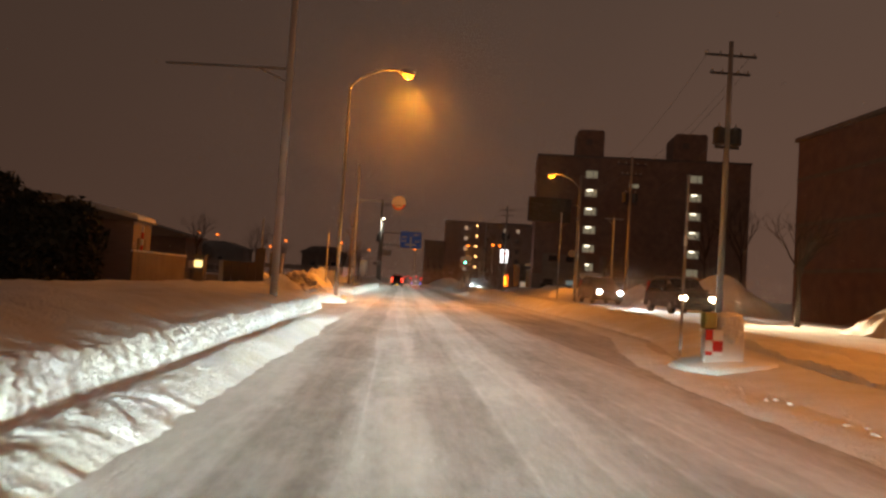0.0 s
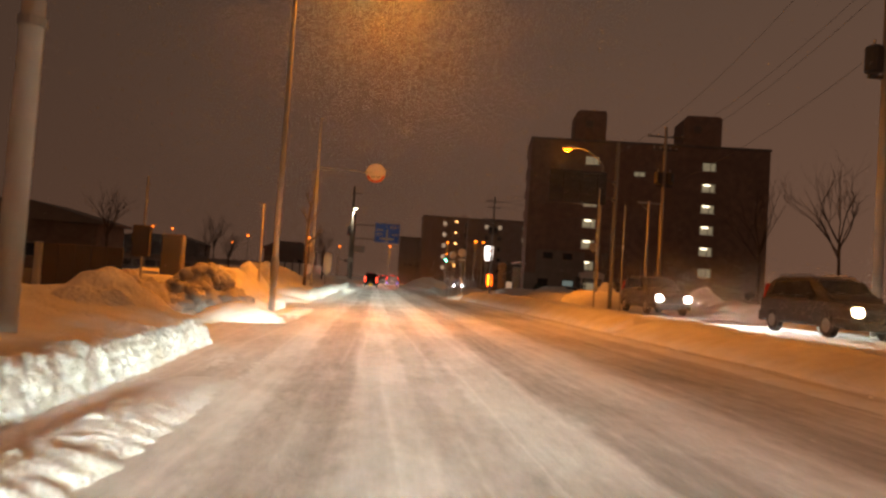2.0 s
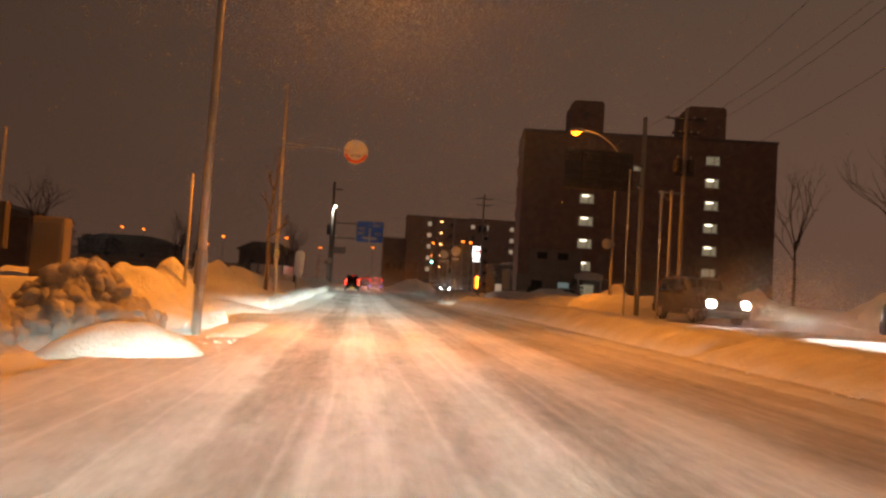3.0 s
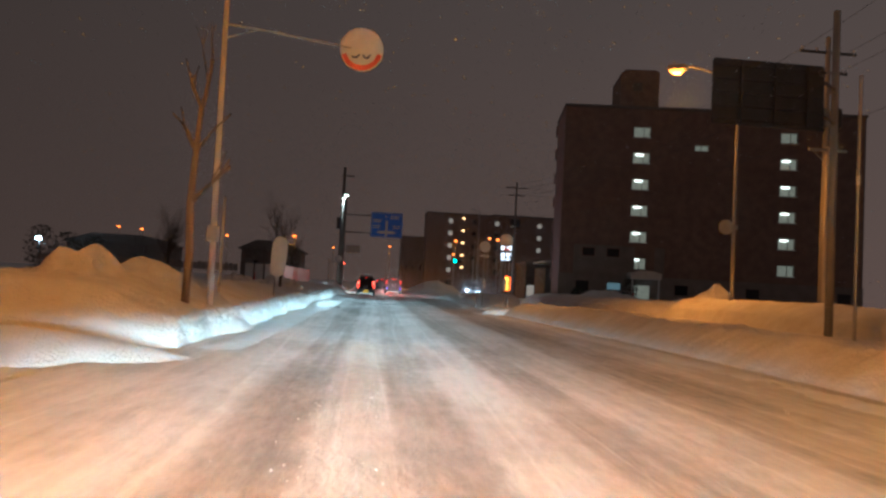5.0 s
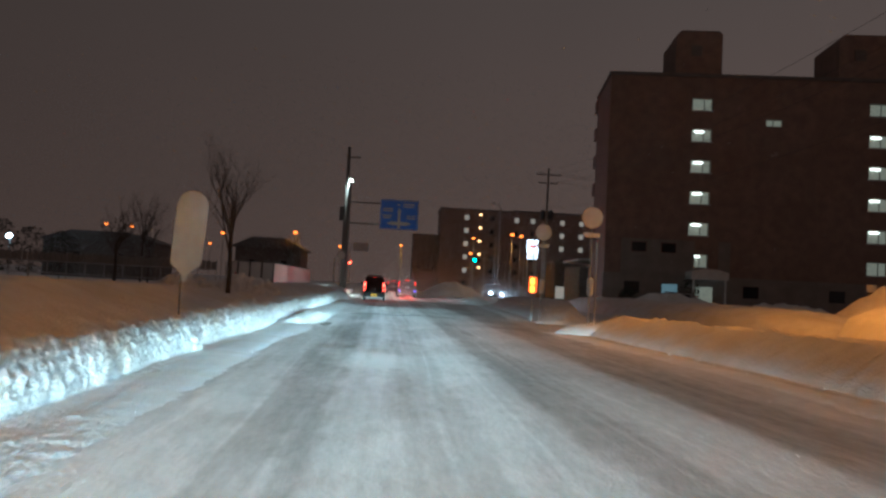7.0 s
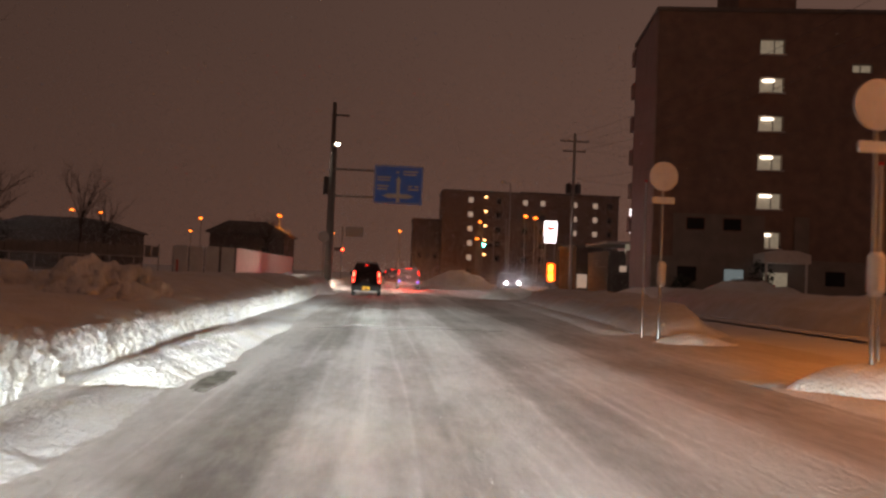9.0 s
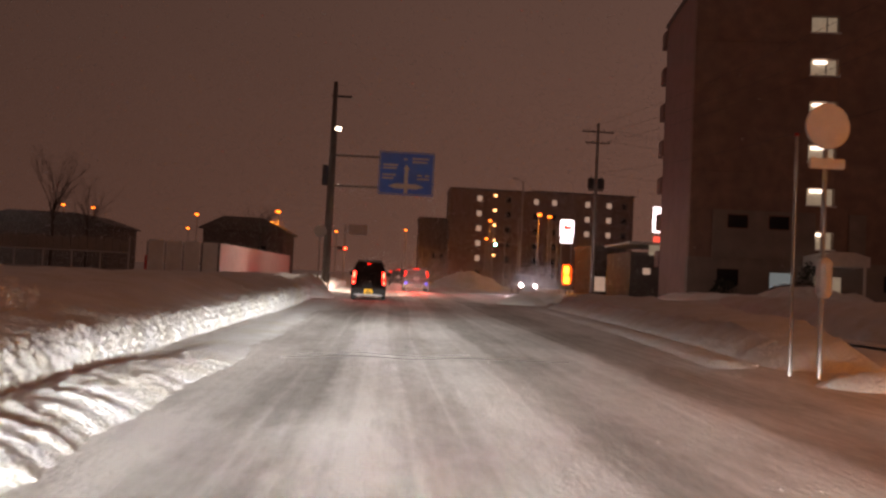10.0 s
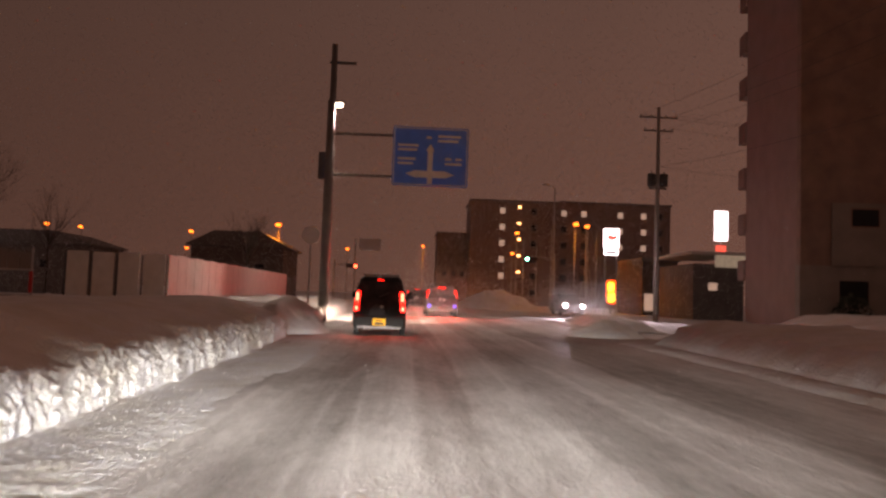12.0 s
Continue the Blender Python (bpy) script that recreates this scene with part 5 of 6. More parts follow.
speed_sign_pole()
median_sign(5.77, 71.2, 3.34, 0.30, 0.35, -0.27, 3.24)
median_sign(5.74, 64.65, 3.30, 0.30, 0.35, 0.23, 2.65)
capsule_board()
steel_pole(-3.4, 20.0, 10.5, 0.105, "thick pale pole with a long steel arm", arm=(-3.55, 0.75, 6.75))
steel_pole(-3.42, 49.4, 2.9, 0.032, "slim grey pole with a small clamp on the snow bank")
steel_pole(-3.6, 35.2, 3.1, 0.032, "slim dark pole standing in the snow bank")
utility_pole(15.4, 35.0, 13.8, "concrete utility pole with transformers by the frontage road", 9.1, 0.16, (1.3, 1.0))
utility_pole(19.3, 62.8, 13.0, "tall concrete utility pole with transformers behind lamp-lit snow", 9.4, 0.15, (1.3, 0.9))
utility_pole(16.6, 120.5, 14.2, "tall concrete utility pole with transformers near the junction", 9.3, 0.17, (1.3, 1.0))
for dz, dx in ((-0.5, -1.1), (-0.5, 1.1), (-1.4, 0.8), (-4.0, 0.2)):
    cable((15.4 + dx, 35.0, 13.8 + dz), (19.3 + dx, 62.8, 13.0 + dz), 0.6, "thin black overhead cable between utility poles")
    cable((19.3 + dx, 62.8, 13.0 + dz), (16.6 + dx, 120.5, 14.2 + dz), 1.3, "thin black overhead cable between utility poles")
    cable((16.6 + dx, 120.5, 14.2 + dz), (40.0 + dx, 121.5, 13.8 + dz), 0.5, "thin black overhead cable running past the block")
guide_sign()
sign_back()
signal((12.7, 146.0, 0), 2.4, "horizontal traffic signal over the junction showing green", "green", 5.1)
signal((-5.4, 150.0, 0), -1.8, "horizontal traffic signal across the junction showing red", "red", 3.9)
red_white_block()
thin_post(5.2, 13.4, 3.36, "slim bare steel marker pole standing in the berm")
thin_post(11.1, 46.5, 5.2, "slim tall steel pole beside the frontage road", r=0.04)
thin_post(10.0, 47.0, 6.0, "slim tall steel pole beside the frontage road", r=0.035)


def delineator():
    b = thing("warning_beacon", (20.0, 142.8, 0), 0, "glowing red and amber warning beacon pillar at the store entrance", "beacon")
    part("post", tube([(0, 0.1, -0.1), (0, 0.1, 3.2)], 0.08, 10), M["darkmetal"], b)
    part("case", slab(rrect(-0.55, 0.55, 0.9, 3.2, 0.3), -0.08, 0.08), M["darkmetal"], b)
    part("red_lens", slab(rrect(-0.5, 0.5, 0.95, 3.15, 0.28), -0.12, -0.081), M["beacon_red"], b, "glowing red panel")
    part("amber_lens", slab(rrect(-0.3, 0.32, 1.1, 1.95, 0.2), -0.15, -0.121), M["beacon_yel"], b, "amber lower lamp")
    part("amber_lens", slab(rrect(-0.34, 0.2, 2.1, 2.95, 0.2), -0.15, -0.121), M["beacon_yel"], b, "amber upper lamp")


def store_sign():
    b = thing("store_sign", (19.25, 140.5, 0), 0, "tall lit white store sign on twin poles", "store sign")
    for x in (-0.55, 0.55):
        part("post", tube([(x, 0, -0.1), (x, 0, 8.1)], 0.08, 8), M["galv"], b)
    p = part("panel", slab(rrect(-0.72, 0.72, 6.1, 7.95, 0.08), -0.16, 0.16), M["storesign"], b, "glowing white panel")
    part("emblem", slab([(-0.45, 7.05), (-0.1, 6.85), (0.4, 6.95), (0.5, 7.35), (0.1, 7.2), (-0.25, 7.4)], -0.19, -0.161), M["signred"], p, "plain red emblem shape")
    part("lower_panel", slab(rrect(-0.66, 0.66, 5.45, 5.98, 0.06), -0.15, 0.15), M["storesign"], b)
    part("dark_bars", slab([(-0.5, 5.62), (0.5, 5.62), (0.5, 5.8), (-0.5, 5.8)], -0.18, -0.151), M["numeral"], b)
    c = thing("store_sign", (27.3, 135.0, 0), 0, "narrow lit white sign beside the apartment block", "store sign")
    part("post", tube([(0, 0.1, -0.1), (0, 0.1, 9.4)], 0.09, 8), M["galv"], c)
    part("panel", slab(rrect(-0.55, 0.55, 6.7, 9.3, 0.06), -0.14, 0.14), M["storesign"], c, "glowing white panel")
    part("foot_light", slab(rrect(-0.4, 0.4, 5.4, 6.3, 0.06), -0.14, 0.14), M["signred"], c, "dim red lower panel")


def store():
    b = thing("store", (22.9, 130.0, 0), -3, "small dark store with a lit fascia strip", "store")
    part("wall", box(0, 4.0, 0, 9, -0.1, 4.4), M["roofdark"], b)
    part("fascia", box(1.7, 4.15, -0.25, 0.0, 4.15, 5.1, 0.03), M["litwin"], b, "lit pale fascia")
    part("roof", box(-0.3, 4.3, -0.4, 9.2, 5.1, 5.35, 0.03), M["hoard"], b, "snowy roof slab")
    part("window", box(1.2, 1.9, -0.05, -0.004, 2.3, 2.9), M["litfar"], b, "small lit window")
    c = thing("shop_building", (22.6, 141.5, 0), 0, "pale shop building with lit lower windows", "store")
    part("wall", box(0, 3.4, 0, 8, -0.1, 5.1), M["fawn"], c)
    part("roof", box(-0.2, 3.6, -0.2, 8.2, 5.1, 5.4), M["roofdark"], c)
    part("window", box(0.2, 1.4, -0.06, -0.01, 0.4, 2.0), M["litfar"], c, "lit display window")
    part("window", box(1.7, 3.2, -0.06, -0.01, 0.4, 2.0), M["litfar"], c, "lit display window")


def far_lamps():
    for x, y, z in ((-47, 172, 8.8), (-43.5, 174, 8.7), (-12.3, 145, 7.45), (-26, 164, 7.9), (18.1, 150, 9.2), (19.8, 152, 9.2), (2.9, 190, 8.9),
                    (14.6, 168, 9.6), (9.2, 215, 6.5), (-9.0, 190, 8.0), (15.2, 176, 7.4), (-34, 190, 7.2)):
        b = thing("street_lamp", (x, y, 0), 0, "distant sodium street lamp on a slim pole", "street lamp", "distant street lamps")
        part("pole", tube([(0, 0.3, -0.1), (0, 0.3, z - .2), (0, 0.1, z + .15)], 0.06, 6), M["galv"], b)
        h = part("lamp_head", box(-0.22, 0.22, -0.3, 0.2, z + .12, z + .24, 0.02), M["galv"], b)
        part("lens", box(-0.24, 0.24, -0.28, 0.14, z - .14, z + .11, 0.05), M["farsodium"], h, "small glowing orange lens")
    b = thing("street_lamp", (17.4, 158, 0), 0, "tall unlit street lamp mast at the junction", "street lamp", "distant street lamps")
    part("pole", tube([(0, 0, -0.1), (0, 0, 14.2)], [0.13, 0.08], 8), M["galv"], b)
    part("arm", tube([(0, 0, 14.2), (-1.0, 0, 14.55)], 0.05, 6), M["galv"], b)
    part("lamp_head", box(-1.4, -0.8, -0.12, 0.12, 14.5, 14.65, 0.03), M["galv"], b)
    w = thing("flood_light", (-47.4, 141.2, 0), 0, "bright white floodlight on a mast across the field", "flood light")
    part("pole", tube([(0, 0.3, -0.1), (0, 0.3, 4.9)], 0.08, 8), M["galv"], w)
    part("lens", slab(disc(0.32, 0, 4.8, 24), -0.1, 0.1), M["whiteflood"], w, "bluish white glowing lens")
    for x, y, z in ((-3.7, 150, 6.2),):
        s = thing("road_sign", (x, y, 0), 0, "distant pale oblong road sign over the road", "road sign")
        part("post", tube([(-1.4, 0.1, -0.1), (-1.4, 0.1, z + .6)], 0.07, 8), M["galv"], s)
        part("arm", tube([(-1.4, 0.1, z), (0, 0.1, z)], 0.04, 6), M["galv"], s)
        part("panel", slab(rrect(-1.0, 1.2, z - .6, z + .6, 0.08), -0.03, 0.03), M["signback"], s)
    for x, h in ((14.8, 7), (16.2, 9), (20.5, 8), (21.8, 9.5), (12.6, 7.5)):
        thin_post(x, 150 + (x * 7) % 11, h, "slim steel pole at the junction", r=0.06)


M["whiteflood"] = mat("floodlight_lens", (0.9, 0.95, 1), 0.3, emit=(0.62, 0.88, 1.0), strength=45)
delineator()
store_sign()
store()
far_lamps()


def hoarding():
    """White site hoarding: panels along the road and a return across the field."""
    b = thing("hoarding", (-7.9, 98.0, 0), 0, "white sheet-metal site hoarding along a snowy plot", "hoarding")
    for k in range(24):
        part("panel", box(-0.02, 0.03, 1.05 * k, 1.05 * k + 1.03, 0.1, 2.2 + 0.03 * (k % 2), 0.008), M["hoard"], b)
    for k in range(4):
        q = part("panel", box(-0.84 * k - 0.78, -0.84 * k - 0.09, -0.04, 0.01, 0.1, 2.2 + 0.02 * (k % 2), 0.008), M["hoard"], b)
    for k in range(5):
        part("post", tube([(-0.84 * k - 0.03, 0.06, -0.1), (-0.84 * k - 0.03, 0.06, 2.15)], 0.03, 8), M["darkmetal"], b)
    f = thing("fence", (-11.6, 96.5, 0), 0, "pale boarded fence on posts across the snowy plot", "fence")
    for k in range(14):
        part("post", tube([(-1.25 * k, 0, -0.1), (-1.25 * k, 0, 2.2)], 0.035, 8), M["fence"], f)
    for k in range(44):
        part("board", box(-0.37 * k - 0.34, -0.37 * k - 0.01, -0.05, -0.036, 1.53, 2.05 + 0.05 * ((k * 7) % 3), 0.004), M["plinth"], f)
    for z in (1.5, 0.7):
        part("rail", tube([(0, 0, z), (-16.4, 0, z)], 0.03, 8), M["fence"], f)


hoarding()


# ------------------------------------------------------------ trees
def limb(bm, p, d, length, r, depth, rnd, spread=0.6, droop=0.0):
    pts, rad = [Vector(p)], [r]
    q, v = Vector(p), Vector(d).normalized()
    n = 4
    for k in range(n):
        v = (v + Vector((rnd.uniform(-.18, .18), rnd.uniform(-.18, .18), rnd.uniform(-.05, .12) - droop))).normalized()
        q = q + v * (length / n)
        pts.append(q.copy())
        rad.append(r * (1 - 0.5 * (k + 1) / n))
    tube([tuple(a) for a in pts], rad, 6 if depth < 2 else 4, bm)
    if depth <= 0:
        return
    for k in range(rnd.randint(2, 4)):
        at = pts[rnd.randint(2, n)]
        w = (v + Vector((rnd.uniform(-1, 1), rnd.uniform(-1, 1), rnd.uniform(-.3, .8))) * spread).normalized()
        limb(bm, at, w, length * rnd.uniform(.5, .75), rad[-1] * 0.8, depth - 1, rnd, spread, droop)


def pollard(x, y, z0, seed, label):
    rnd = random.Random(seed)
    b = thing("tree", (x, y, 0), 0, label, "tree", "bare roadside trees")
    pts = [(0, 0, z0 - .9), (0.02, 0, z0 + .4), (-0.03, 0.02, z0 + 1.3), (0.01, 0, z0 + 2.2), (0.05, 0.02, z0 + 3.0)]
    part("trunk", tube(pts, [.078, .068, .06, .052, .042], 10), M["bark"], b, "pale rough trunk", smooth=True)
    bm = bmesh.new()
    limb(bm, pts[2], (0.75, 0.1, 0.55), 0.95, .05, 1, rnd, .5)
    limb(bm, pts[3], (-0.45, 0, 0.7), 0.5, .045, 1, rnd, .5)
    limb(bm, pts[4], (0.2, 0.1, 1), 0.9, .045, 2, rnd, .5)
    limb(bm, pts[4], (-0.5, 0.1, 1), 0.6, .04, 1, rnd, .5)
    limb(bm, pts[3], (0.6, 0.1, 0.9), 0.6, .035, 1, rnd, .5)
    part("crown", bm, M["bark"], b, "cut-back bare limbs", smooth=True)


def bare_tree(x, y, h, seed, label, spread=0.75, trunk=.09, depth=4):
    rnd = random.Random(seed)
    b = thing("tree", (x, y, 0), 0, label, "tree", "bare roadside trees")
    part("trunk", tube([(0, 0, -0.2), (0.03, 0, h * .25), (0, 0.03, h * .5)], [trunk, trunk * .8, trunk * .6], 8), M["twig"], b, smooth=True)
    bm = bmesh.new()
    for k in range(9):
        a = rnd.uniform(0, 6.28)
        limb(bm, (0, 0.02, h * rnd.uniform(.36, .5)), (math.cos(a) * .5, math.sin(a) * .5, 1), h * .24, trunk * .42, depth, rnd, spread)
    part("crown", bm, M["twig"], b, "bare twiggy crown")


pollard(-3.28, 45.9, 1.1, 4, "pale pollarded street tree with bare cut-back limbs")
bare_tree(-3.75, 62.6, 4.6, 8, "dark bare street tree in the snow bank", .8, .07)
for k, (x, y, h) in enumerate(((-21, 110, 9), (-26, 128, 9), (-9.5, 118, 6.5), (-14, 84, 5), (22, 47, 9), (25, 60, 10), (-16, 58, 6), (-33, 52, 8), (13.5, 24.5, 5))):
    bare_tree(x, y, h, 20 + k, "dark bare tree beyond the roadside snow", .8, .1, 3)


# ------------------------------------------------------------ vehicles
def loft(sections, bm=None):
    """Sections: lists of equally many (x, y, z)."""
    made = bm or bmesh.new()
    rings = [[made.verts.new(p) for p in s] for s in sections]
    n = len(rings[0])
    for r0, r1 in zip(rings, rings[1:]):
        for k in range(n):
            made.faces.new((r0[k], r0[(k + 1) % n], r1[(k + 1) % n], r1[k]))
    made.faces.new(rings[0][::-1])
    made.faces.new(rings[-1])
    bmesh.ops.recalc_face_normals(made, faces=made.faces[:])
    return made


def ring(y, hw, z0, z1, r, inset=0.0):
    """A rounded, upright section whose top is narrower by inset on each side."""
    out = []
    for x, z in rrect(-hw, hw, z0, z1, r, 4):
        f = (z - z0) / max(1e-6, z1 - z0)
        out.append((x * (1 - inset / hw * f), y, z))
    return out


def wheel(parent, x, y, r, w=0.18):
    s = 1 if x > 0 else -1
    bm = bmesh.new()
    tube([(x - w / 2, y, r), (x - w / 2 + .025, y, r), (x + w / 2 - .025, y, r), (x + w / 2, y, r)], [r * .9, r, r, r * .9], 24, bm)
    t = part("tyre", bm, M["rubber"], parent)
    part("rim", tube([(x + s * (w / 2 - .03), y, r), (x + s * (w / 2 + .006), y, r)], [r * .62, r * .58], 16), M["rim"], t)


def kei_van(at):
    b = thing("van", at, 0, "small black boxy van with lit red tail lamps", "van")
    H, hw = 1.64, 0.735
    part("body", loft([ring(0.05, hw - .05, .30, .92, .12, .02), ring(0.16, hw, .24, .94, .10), ring(2.8, hw, .24, .94, .10), ring(3.15, hw - .03, .26, .90, .14), ring(3.30, hw - .12, .32, .78, .16)]), M["blackpaint"], b)
    cab = part("cabin", loft([ring(0.05, hw - .04, .88, H - .16, .12, .12), ring(0.16, hw - .01, .88, H - .05, .14, .16), ring(0.5, hw, .88, H, .16, .17), ring(2.0, hw, .88, H, .16, .17), ring(2.4, hw, .88, H - .14, .14, .15), ring(3.1, hw - .04, .88, 1.02, .05, .04)]), M["blackpaint"], b)
    part("rear_window", slab(rrect(-.47, .47, 1.03, 1.46, .10), -0.012, 0.028), M["glassdark"], cab, "dark tinted rear window", at=pose(0, 0.04, 0, -2.5))
    for s in (-1, 1):
        part("side_window", loft([[(s * (hw - .05), 0.3, 1.0), (s * (hw - .01), 0.3, 1.0), (s * (hw - .11), 0.3, 1.42), (s * (hw - .15), 0.3, 1.42)], [(s * (hw - .05), 2.3, 1.0), (s * (hw - .01), 2.3, 1.0), (s * (hw - .11), 2.1, 1.42), (s * (hw - .15), 2.1, 1.42)]]), M["glassdark"], cab)
        lamp = part("tail_lamp", slab([(s * .70, .64), (s * .57, .66), (s * .56, .92), (s * .53, 1.20), (s * .61, 1.22), (s * .69, .96)], -0.02, 0.09), M["tail"], b, "lit red tail lamp")
        part("bulb", slab(rrect(s * .62 - .04, s * .62 + .04, .93, 1.17, .038), -0.032, -0.021), M["tailcore"], lamp, "bright lamp core")
        part("lower_bulb", slab(rrect(s * .64 - .035, s * .64 + .035, .68, .78, .03), -0.030, -0.021), M["tailcore"], lamp, "smaller lower lamp core")
        m = part("mirror", box(s * .84 - .085, s * .84 + .085, 2.25, 2.36, 1.0, 1.19, .03), M["trim"], b)
        part("mirror_arm", tube([(s * .68, 2.3, 1.02), (s * .78, 2.3, 1.06)], .02, 6), M["trim"], m)
    gate = part("tailgate", slab(rrect(-.53, .53, .52, .99, .06), -0.006, 0.05), M["blackpaint"], b, "dirty black tailgate")
    part("snow_smear", slab([(-.30, .54), (.12, .54), (.16, .66), (.02, .80), (-.12, .86), (-.26, .72)], -0.012, -0.0065), M["greypaint"], gate, "dull smear of road grime")
    part("garnish", slab(rrect(-.24, .24, .50, .56, .02), -0.03, -0.008), M["trim"], b, "black garnish strip over the plate")
    bump = part("bumper", loft([ring(-0.07, hw - .06, .24, .50, .09), ring(0.02, hw - .005, .20, .54, .09), ring(0.16, hw, .20, .54, .09)]), M["trim"], b, "black rear bumper")
    part("snow_crust", slab([(-.60, .185), (.60, .185), (.6, .225), (.2, .25), (-.1, .23), (-.4, .255), (-.6, .23)], -0.09, -0.072), M["snow"], bump, "snow caked along the bumper")
    pl = part("number_plate", slab(rrect(-.175, .175, .265, .455, .012, 2), -0.10, -0.078), M["plateyel"], b, "yellow number plate with a glow added to look lit")
    part("plate_bar", slab([(-.12, .29), (.13, .29), (.13, .35), (-.12, .35)], -0.105, -0.1005), M["platebar"], pl)
    part("plate_bar", slab([(-.09, .385), (.07, .385), (.07, .415), (-.09, .415)], -0.105, -0.1005), M["platebar"], pl)
    part("plate_lamp", box(-.06, .06, -0.05, -0.03, .47, .495, .006), M["platewht"], b, "small white plate lamp")
    part("wiper", tube([(-.02, 0.01, 1.05), (.26, 0.01, 1.18)], .012, 6), M["trim"], b)
    part("badge", slab(disc(.04, .06, .78, 16, 1.2), -0.014, -0.007), M["rim"], b, "plain chrome badge")
    for x0, x1, top in ((-.52, -.06, .055), (.0, .50, .06)):
        mid, half = (x0 + x1) / 2, (x1 - x0) / 2
        sections = [[(mid + x, y, z) for x, _, z in ring(y, half * f, H - .05, H + top * f, .03)] for y, f in ((0.3, .7), (0.45, 1.0), (1.9, 1.0), (2.2, .7))]
        part("roof_snow", loft(sections), M["greysnow"], b, "hump of snow on the roof")
    part("high_brake_lamp", slab(rrect(-.08, .08, 1.505, 1.53, .01, 2), 0.02, 0.06), M["tail"], b)
    for x in (-.64, .64):
        for y in (.5, 2.75):
            wheel(b, x, y, .275, .165)
    return b


def estate_car(at, turn, label, paint, front=False, blue=False, head="head", parked=False):
    """A tall estate car. Its rear is at local y = 0."""
    b = thing("car", at, turn, label, "car", "cars on the road")
    hw, H, L = .90, 1.66, 4.5
    part("body", loft([ring(0.0, hw - .10, .40, .95, .14), ring(0.14, hw - .02, .30, 1.02, .12), ring(1.0, hw, .27, 1.02, .10), ring(3.3, hw, .27, 1.02, .10), ring(4.1, hw - .03, .28, .94, .14), ring(4.42, hw - .10, .34, .82, .16), ring(L, hw - .24, .42, .70, .12)]), M[paint], b)
    cab = part("cabin", loft([ring(0.10, hw - .10, .98, 1.12, .05, .04), ring(0.42, hw - .05, .98, H - .10, .10, .16), ring(0.75, hw - .05, .98, H, .12, .18), ring(2.3, hw - .05, .98, H, .12, .18), ring(2.75, hw - .05, .98, H - .12, .12, .17), ring(3.5, hw - .08, .96, 1.03, .03, .05)]), M[paint], b)
    part("rear_window", slab(rrect(-.60, .60, 0, .50, .09), -0.015, 0.02), M["glassdark"], cab, at=pose(0, 0.165, 1.09, -33))
    part("windscreen", slab(rrect(-.66, .66, 0, .80, .08), -0.02, 0.015), M["glassdark"], cab, at=pose(0, 3.42, 1.04, 50))
    for s in (-1, 1):
        part("side_window", loft([[(s * .80, .6, 1.1), (s * .872, .6, 1.1), (s * .76, .8, 1.52), (s * .72, .8, 1.52)], [(s * .80, 2.95, 1.1), (s * .872, 2.95, 1.1), (s * .76, 2.4, 1.52), (s * .72, 2.4, 1.52)]]), M["glassdark"], cab)
        lamp = part("tail_lamp", slab([(s * .84, .98), (s * .60, .98), (s * .62, 1.08), (s * .72, 1.12), (s * .70, 1.45), (s * .78, 1.45)], -0.03, 0.06), M["tail" if not (front or parked) else "red"], b, "red tail lamp", at=pose(0, 0.10, 0, -6))
        if not (front or parked):
            part("bulb", slab(rrect(s * .72 - .06, s * .72 + .06, 1.0, 1.09, .03), -0.04, -0.031), M["tailcore"], lamp)
        if blue:
            part("marker_lamp", slab(rrect(s * .70 - .07, s * .70 + .07, .50, .66, .03), -0.09, 0.02), M["bluelamp"], b, "blue low marker lamp")
        part("roof_rail", tube([(s * .62, .7, H + .02), (s * .62, .9, H + .05), (s * .62, 2.3, H + .05), (s * .62, 2.5, H + .01)], .018, 6), M["chrome"], b)
        m = part("mirror", box(s * 1.0 - .09, s * 1.0 + .09, 2.95, 3.05, 1.0, 1.16, .03), M["trim"], b)
        hl = part("headlamp", slab(rrect(s * .62 - .15, s * .62 + .15, .58, .84, .12), 4.36, 4.50), M[head if front else "glassdark"], b, "lit headlamp" if front else "unlit headlamp")
        part("bezel", slab(rrect(s * .62 - .19, s * .62 + .19, .54, .88, .08), 4.30, 4.40), M["trim"], hl)
    part("rear_bumper", loft([ring(-0.06, hw - .08, .32, .58, .10), ring(0.05, hw - .01, .28, .62, .08), ring(0.25, hw, .28, .62, .08)]), M[paint], b)
    part("front_bumper", loft([ring(4.3, hw - .03, .24, .52, .09), ring(4.5, hw - .12, .24, .50, .09), ring(4.56, hw - .25, .27, .46, .07)]), M["trim"], b)
    part("grille", slab(rrect(-.40, .40, .58, .76, .04), 4.43, 4.53), M["trim"], b)
    pl = part("number_plate", slab(rrect(-.17, .17, .84, .99, .01, 2), -0.03, -0.008), M["platewht"], b, "white rear plate with a faint added glow")
    part("plate_bar", slab([(-.11, .87), (.11, .87), (.11, .93), (-.11, .93)], -0.036, -0.0305), M["platebar"], pl)
    part("high_brake_lamp", slab(rrect(-.22, .22, 1.56, 1.60, .015, 2), 0.36, 0.44), M["tail" if not (front or parked) else "red"], b)
    for x in (-.80, .80):
        for y in (.85, 3.55):
            wheel(b, x, y, .33, .2)
    return b


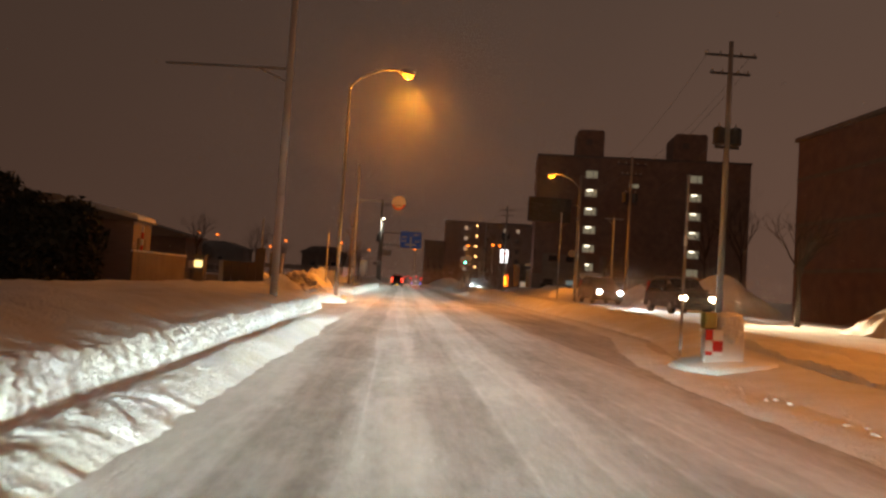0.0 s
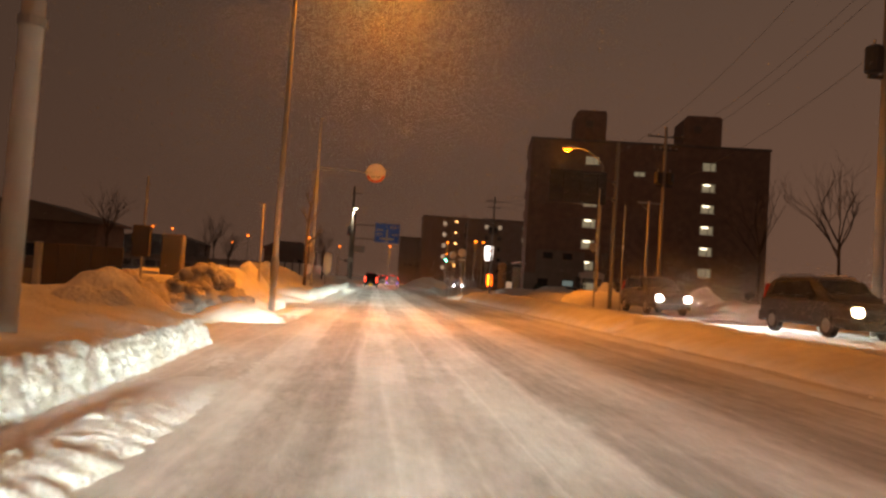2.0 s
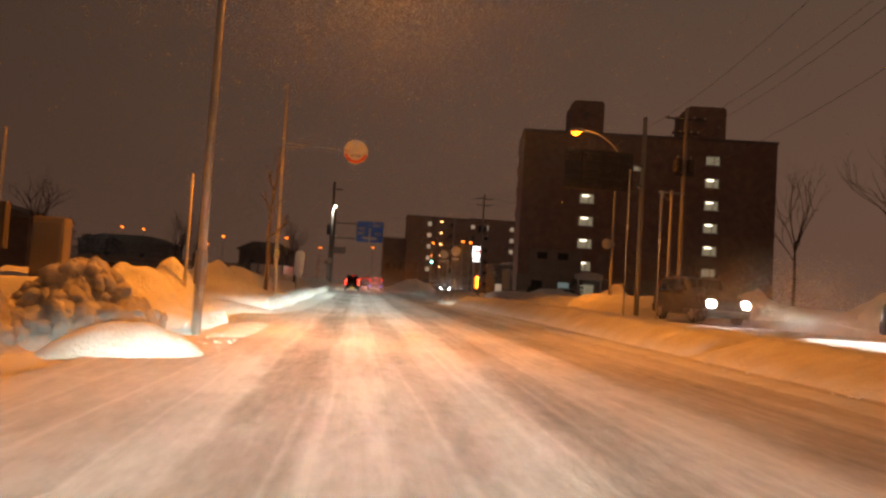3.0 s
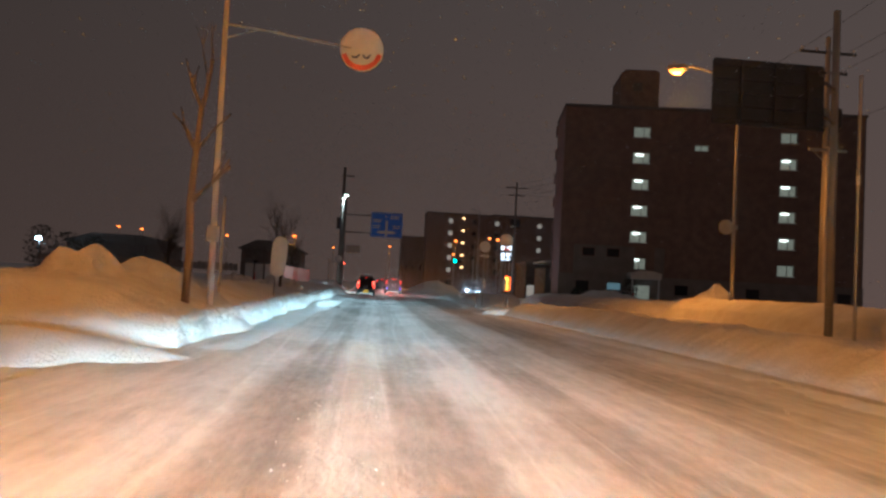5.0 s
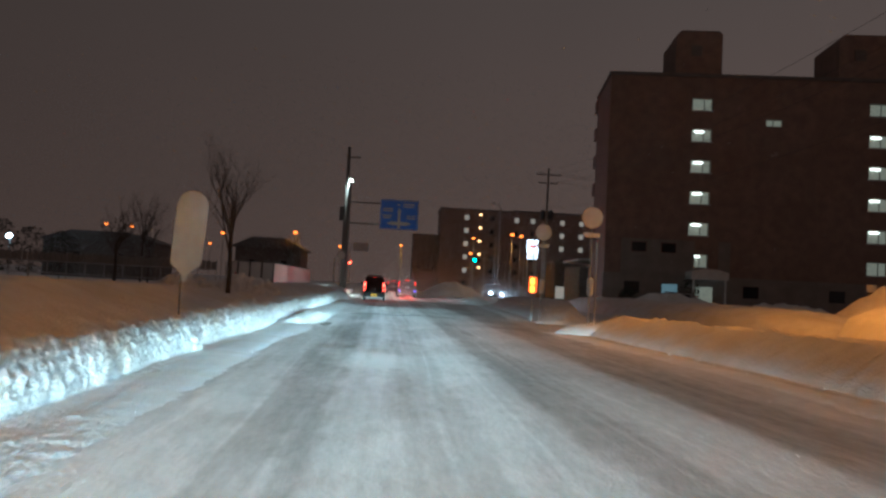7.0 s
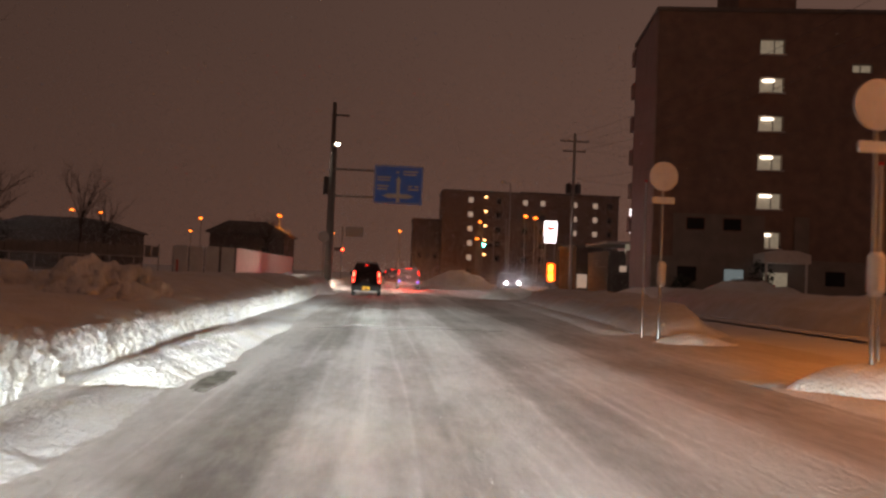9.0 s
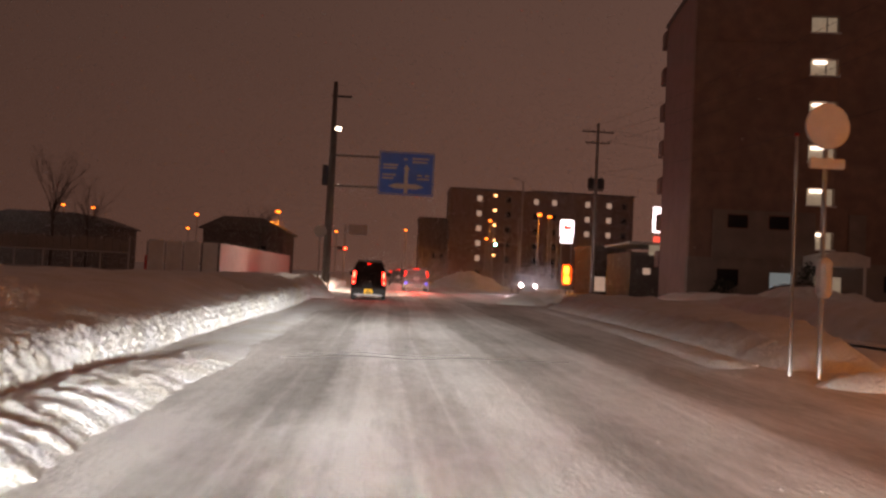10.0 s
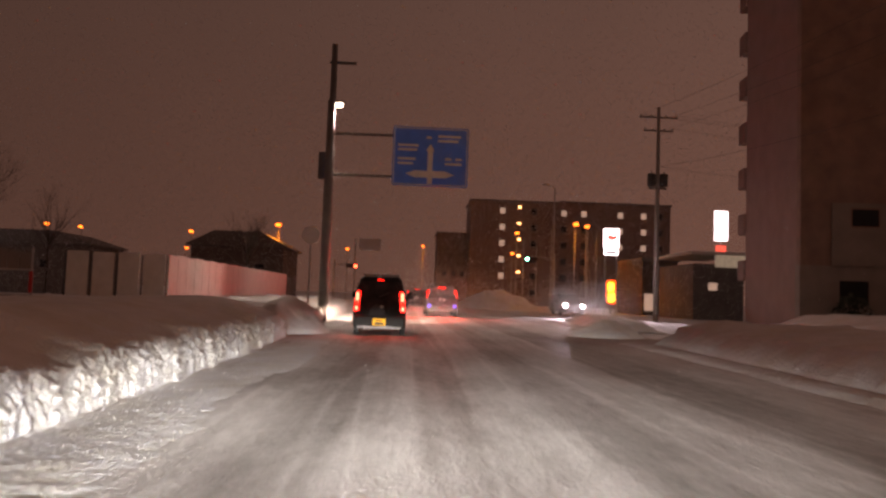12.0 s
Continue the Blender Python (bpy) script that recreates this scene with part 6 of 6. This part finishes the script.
def shrub(x, y, r, h, seed, label, count=520, group="shrubs by the block"):
    """A dark evergreen shrub made of many small leaf tufts."""
    rnd = random.Random(seed)
    b = thing("shrub", (x, y, 0), 0, label, "shrub", group)
    part("stem", tube([(0, 0, -0.1), (0, 0, h * .6)], .06, 6), M["twig"], b)
    bm = bmesh.new()
    for _ in range(count):
        a, f, z = rnd.uniform(0, 6.28), rnd.random() ** .5, rnd.uniform(.1, 1)
        rad = r * f * math.sqrt(max(0.05, 1 - (2 * z - 1.05) ** 2))
        c = Vector((rad * math.cos(a), rad * math.sin(a), h * z))
        s = rnd.uniform(.08, .2)
        d = [Vector((rnd.uniform(-s, s), rnd.uniform(-s, s), rnd.uniform(-s, s))) for _ in range(3)]
        bm.faces.new([bm.verts.new(c + q) for q in d])
    part("foliage", bm, M["leafdark"], b)


for sx, sy, sr, sh in ((-9.9, 22.7, 0.95, 2.85), (-11.1, 22.5, 1.1, 3.0), (-12.4, 22.9, 1.25, 3.6), (-13.9, 23.2, 1.4, 4.3), (-10.4, 21.4, 1.0, 2.4)):
    shrub(sx, sy, sr, sh, int(-sx * 10), "tall dark evergreen hedge shrub behind the snow bank", 1500, "hedge by the outbuilding")
for sx, sy, sr, sh in ((-37.9, 120, 1.8, 5.6), (-35.4, 121, 1.8, 5.0), (-32.0, 120, 1.8, 4.6)):
    shrub(sx, sy, sr, sh, int(-sx * 10), "dark evergreen tree across the snowy field", 1200, "evergreens across the field")
shrub(25.6, 104.6, 0.9, 3.1, 3, "dark evergreen shrub before the apartment entrance")
shrub(20.6, 105.6, 0.8, 1.8, 5, "dark evergreen shrub before the apartment wall")
estate_car((25.2, 102.3, 0.0), 85, "pale parked car half hidden behind snow by the block", "silverpaint", parked=True)
kei_van((-0.62, 93.3, 0.0))
estate_car((2.15, 113.0, 0.0), 0, "silver estate car with lit red tail lamps and blue markers", "silverpaint", blue=True)
estate_car((1.2, 134.0, 0.0), 0, "grey estate car waiting further ahead with red tail lamps", "greypaint")
estate_car((12.6, 131.0, 0.0), 180, "oncoming grey car with bright white headlamps", "greypaint", front=True)
estate_car((12.75, 35.6, 0.36), 180, "oncoming grey car with warm headlamps on the frontage road", "greypaint", front=True, head="headwarm")
estate_car((12.5, 48.2, 0.38), 180, "oncoming dark car with dazzling white headlamps on the frontage road", "greypaint", front=True)
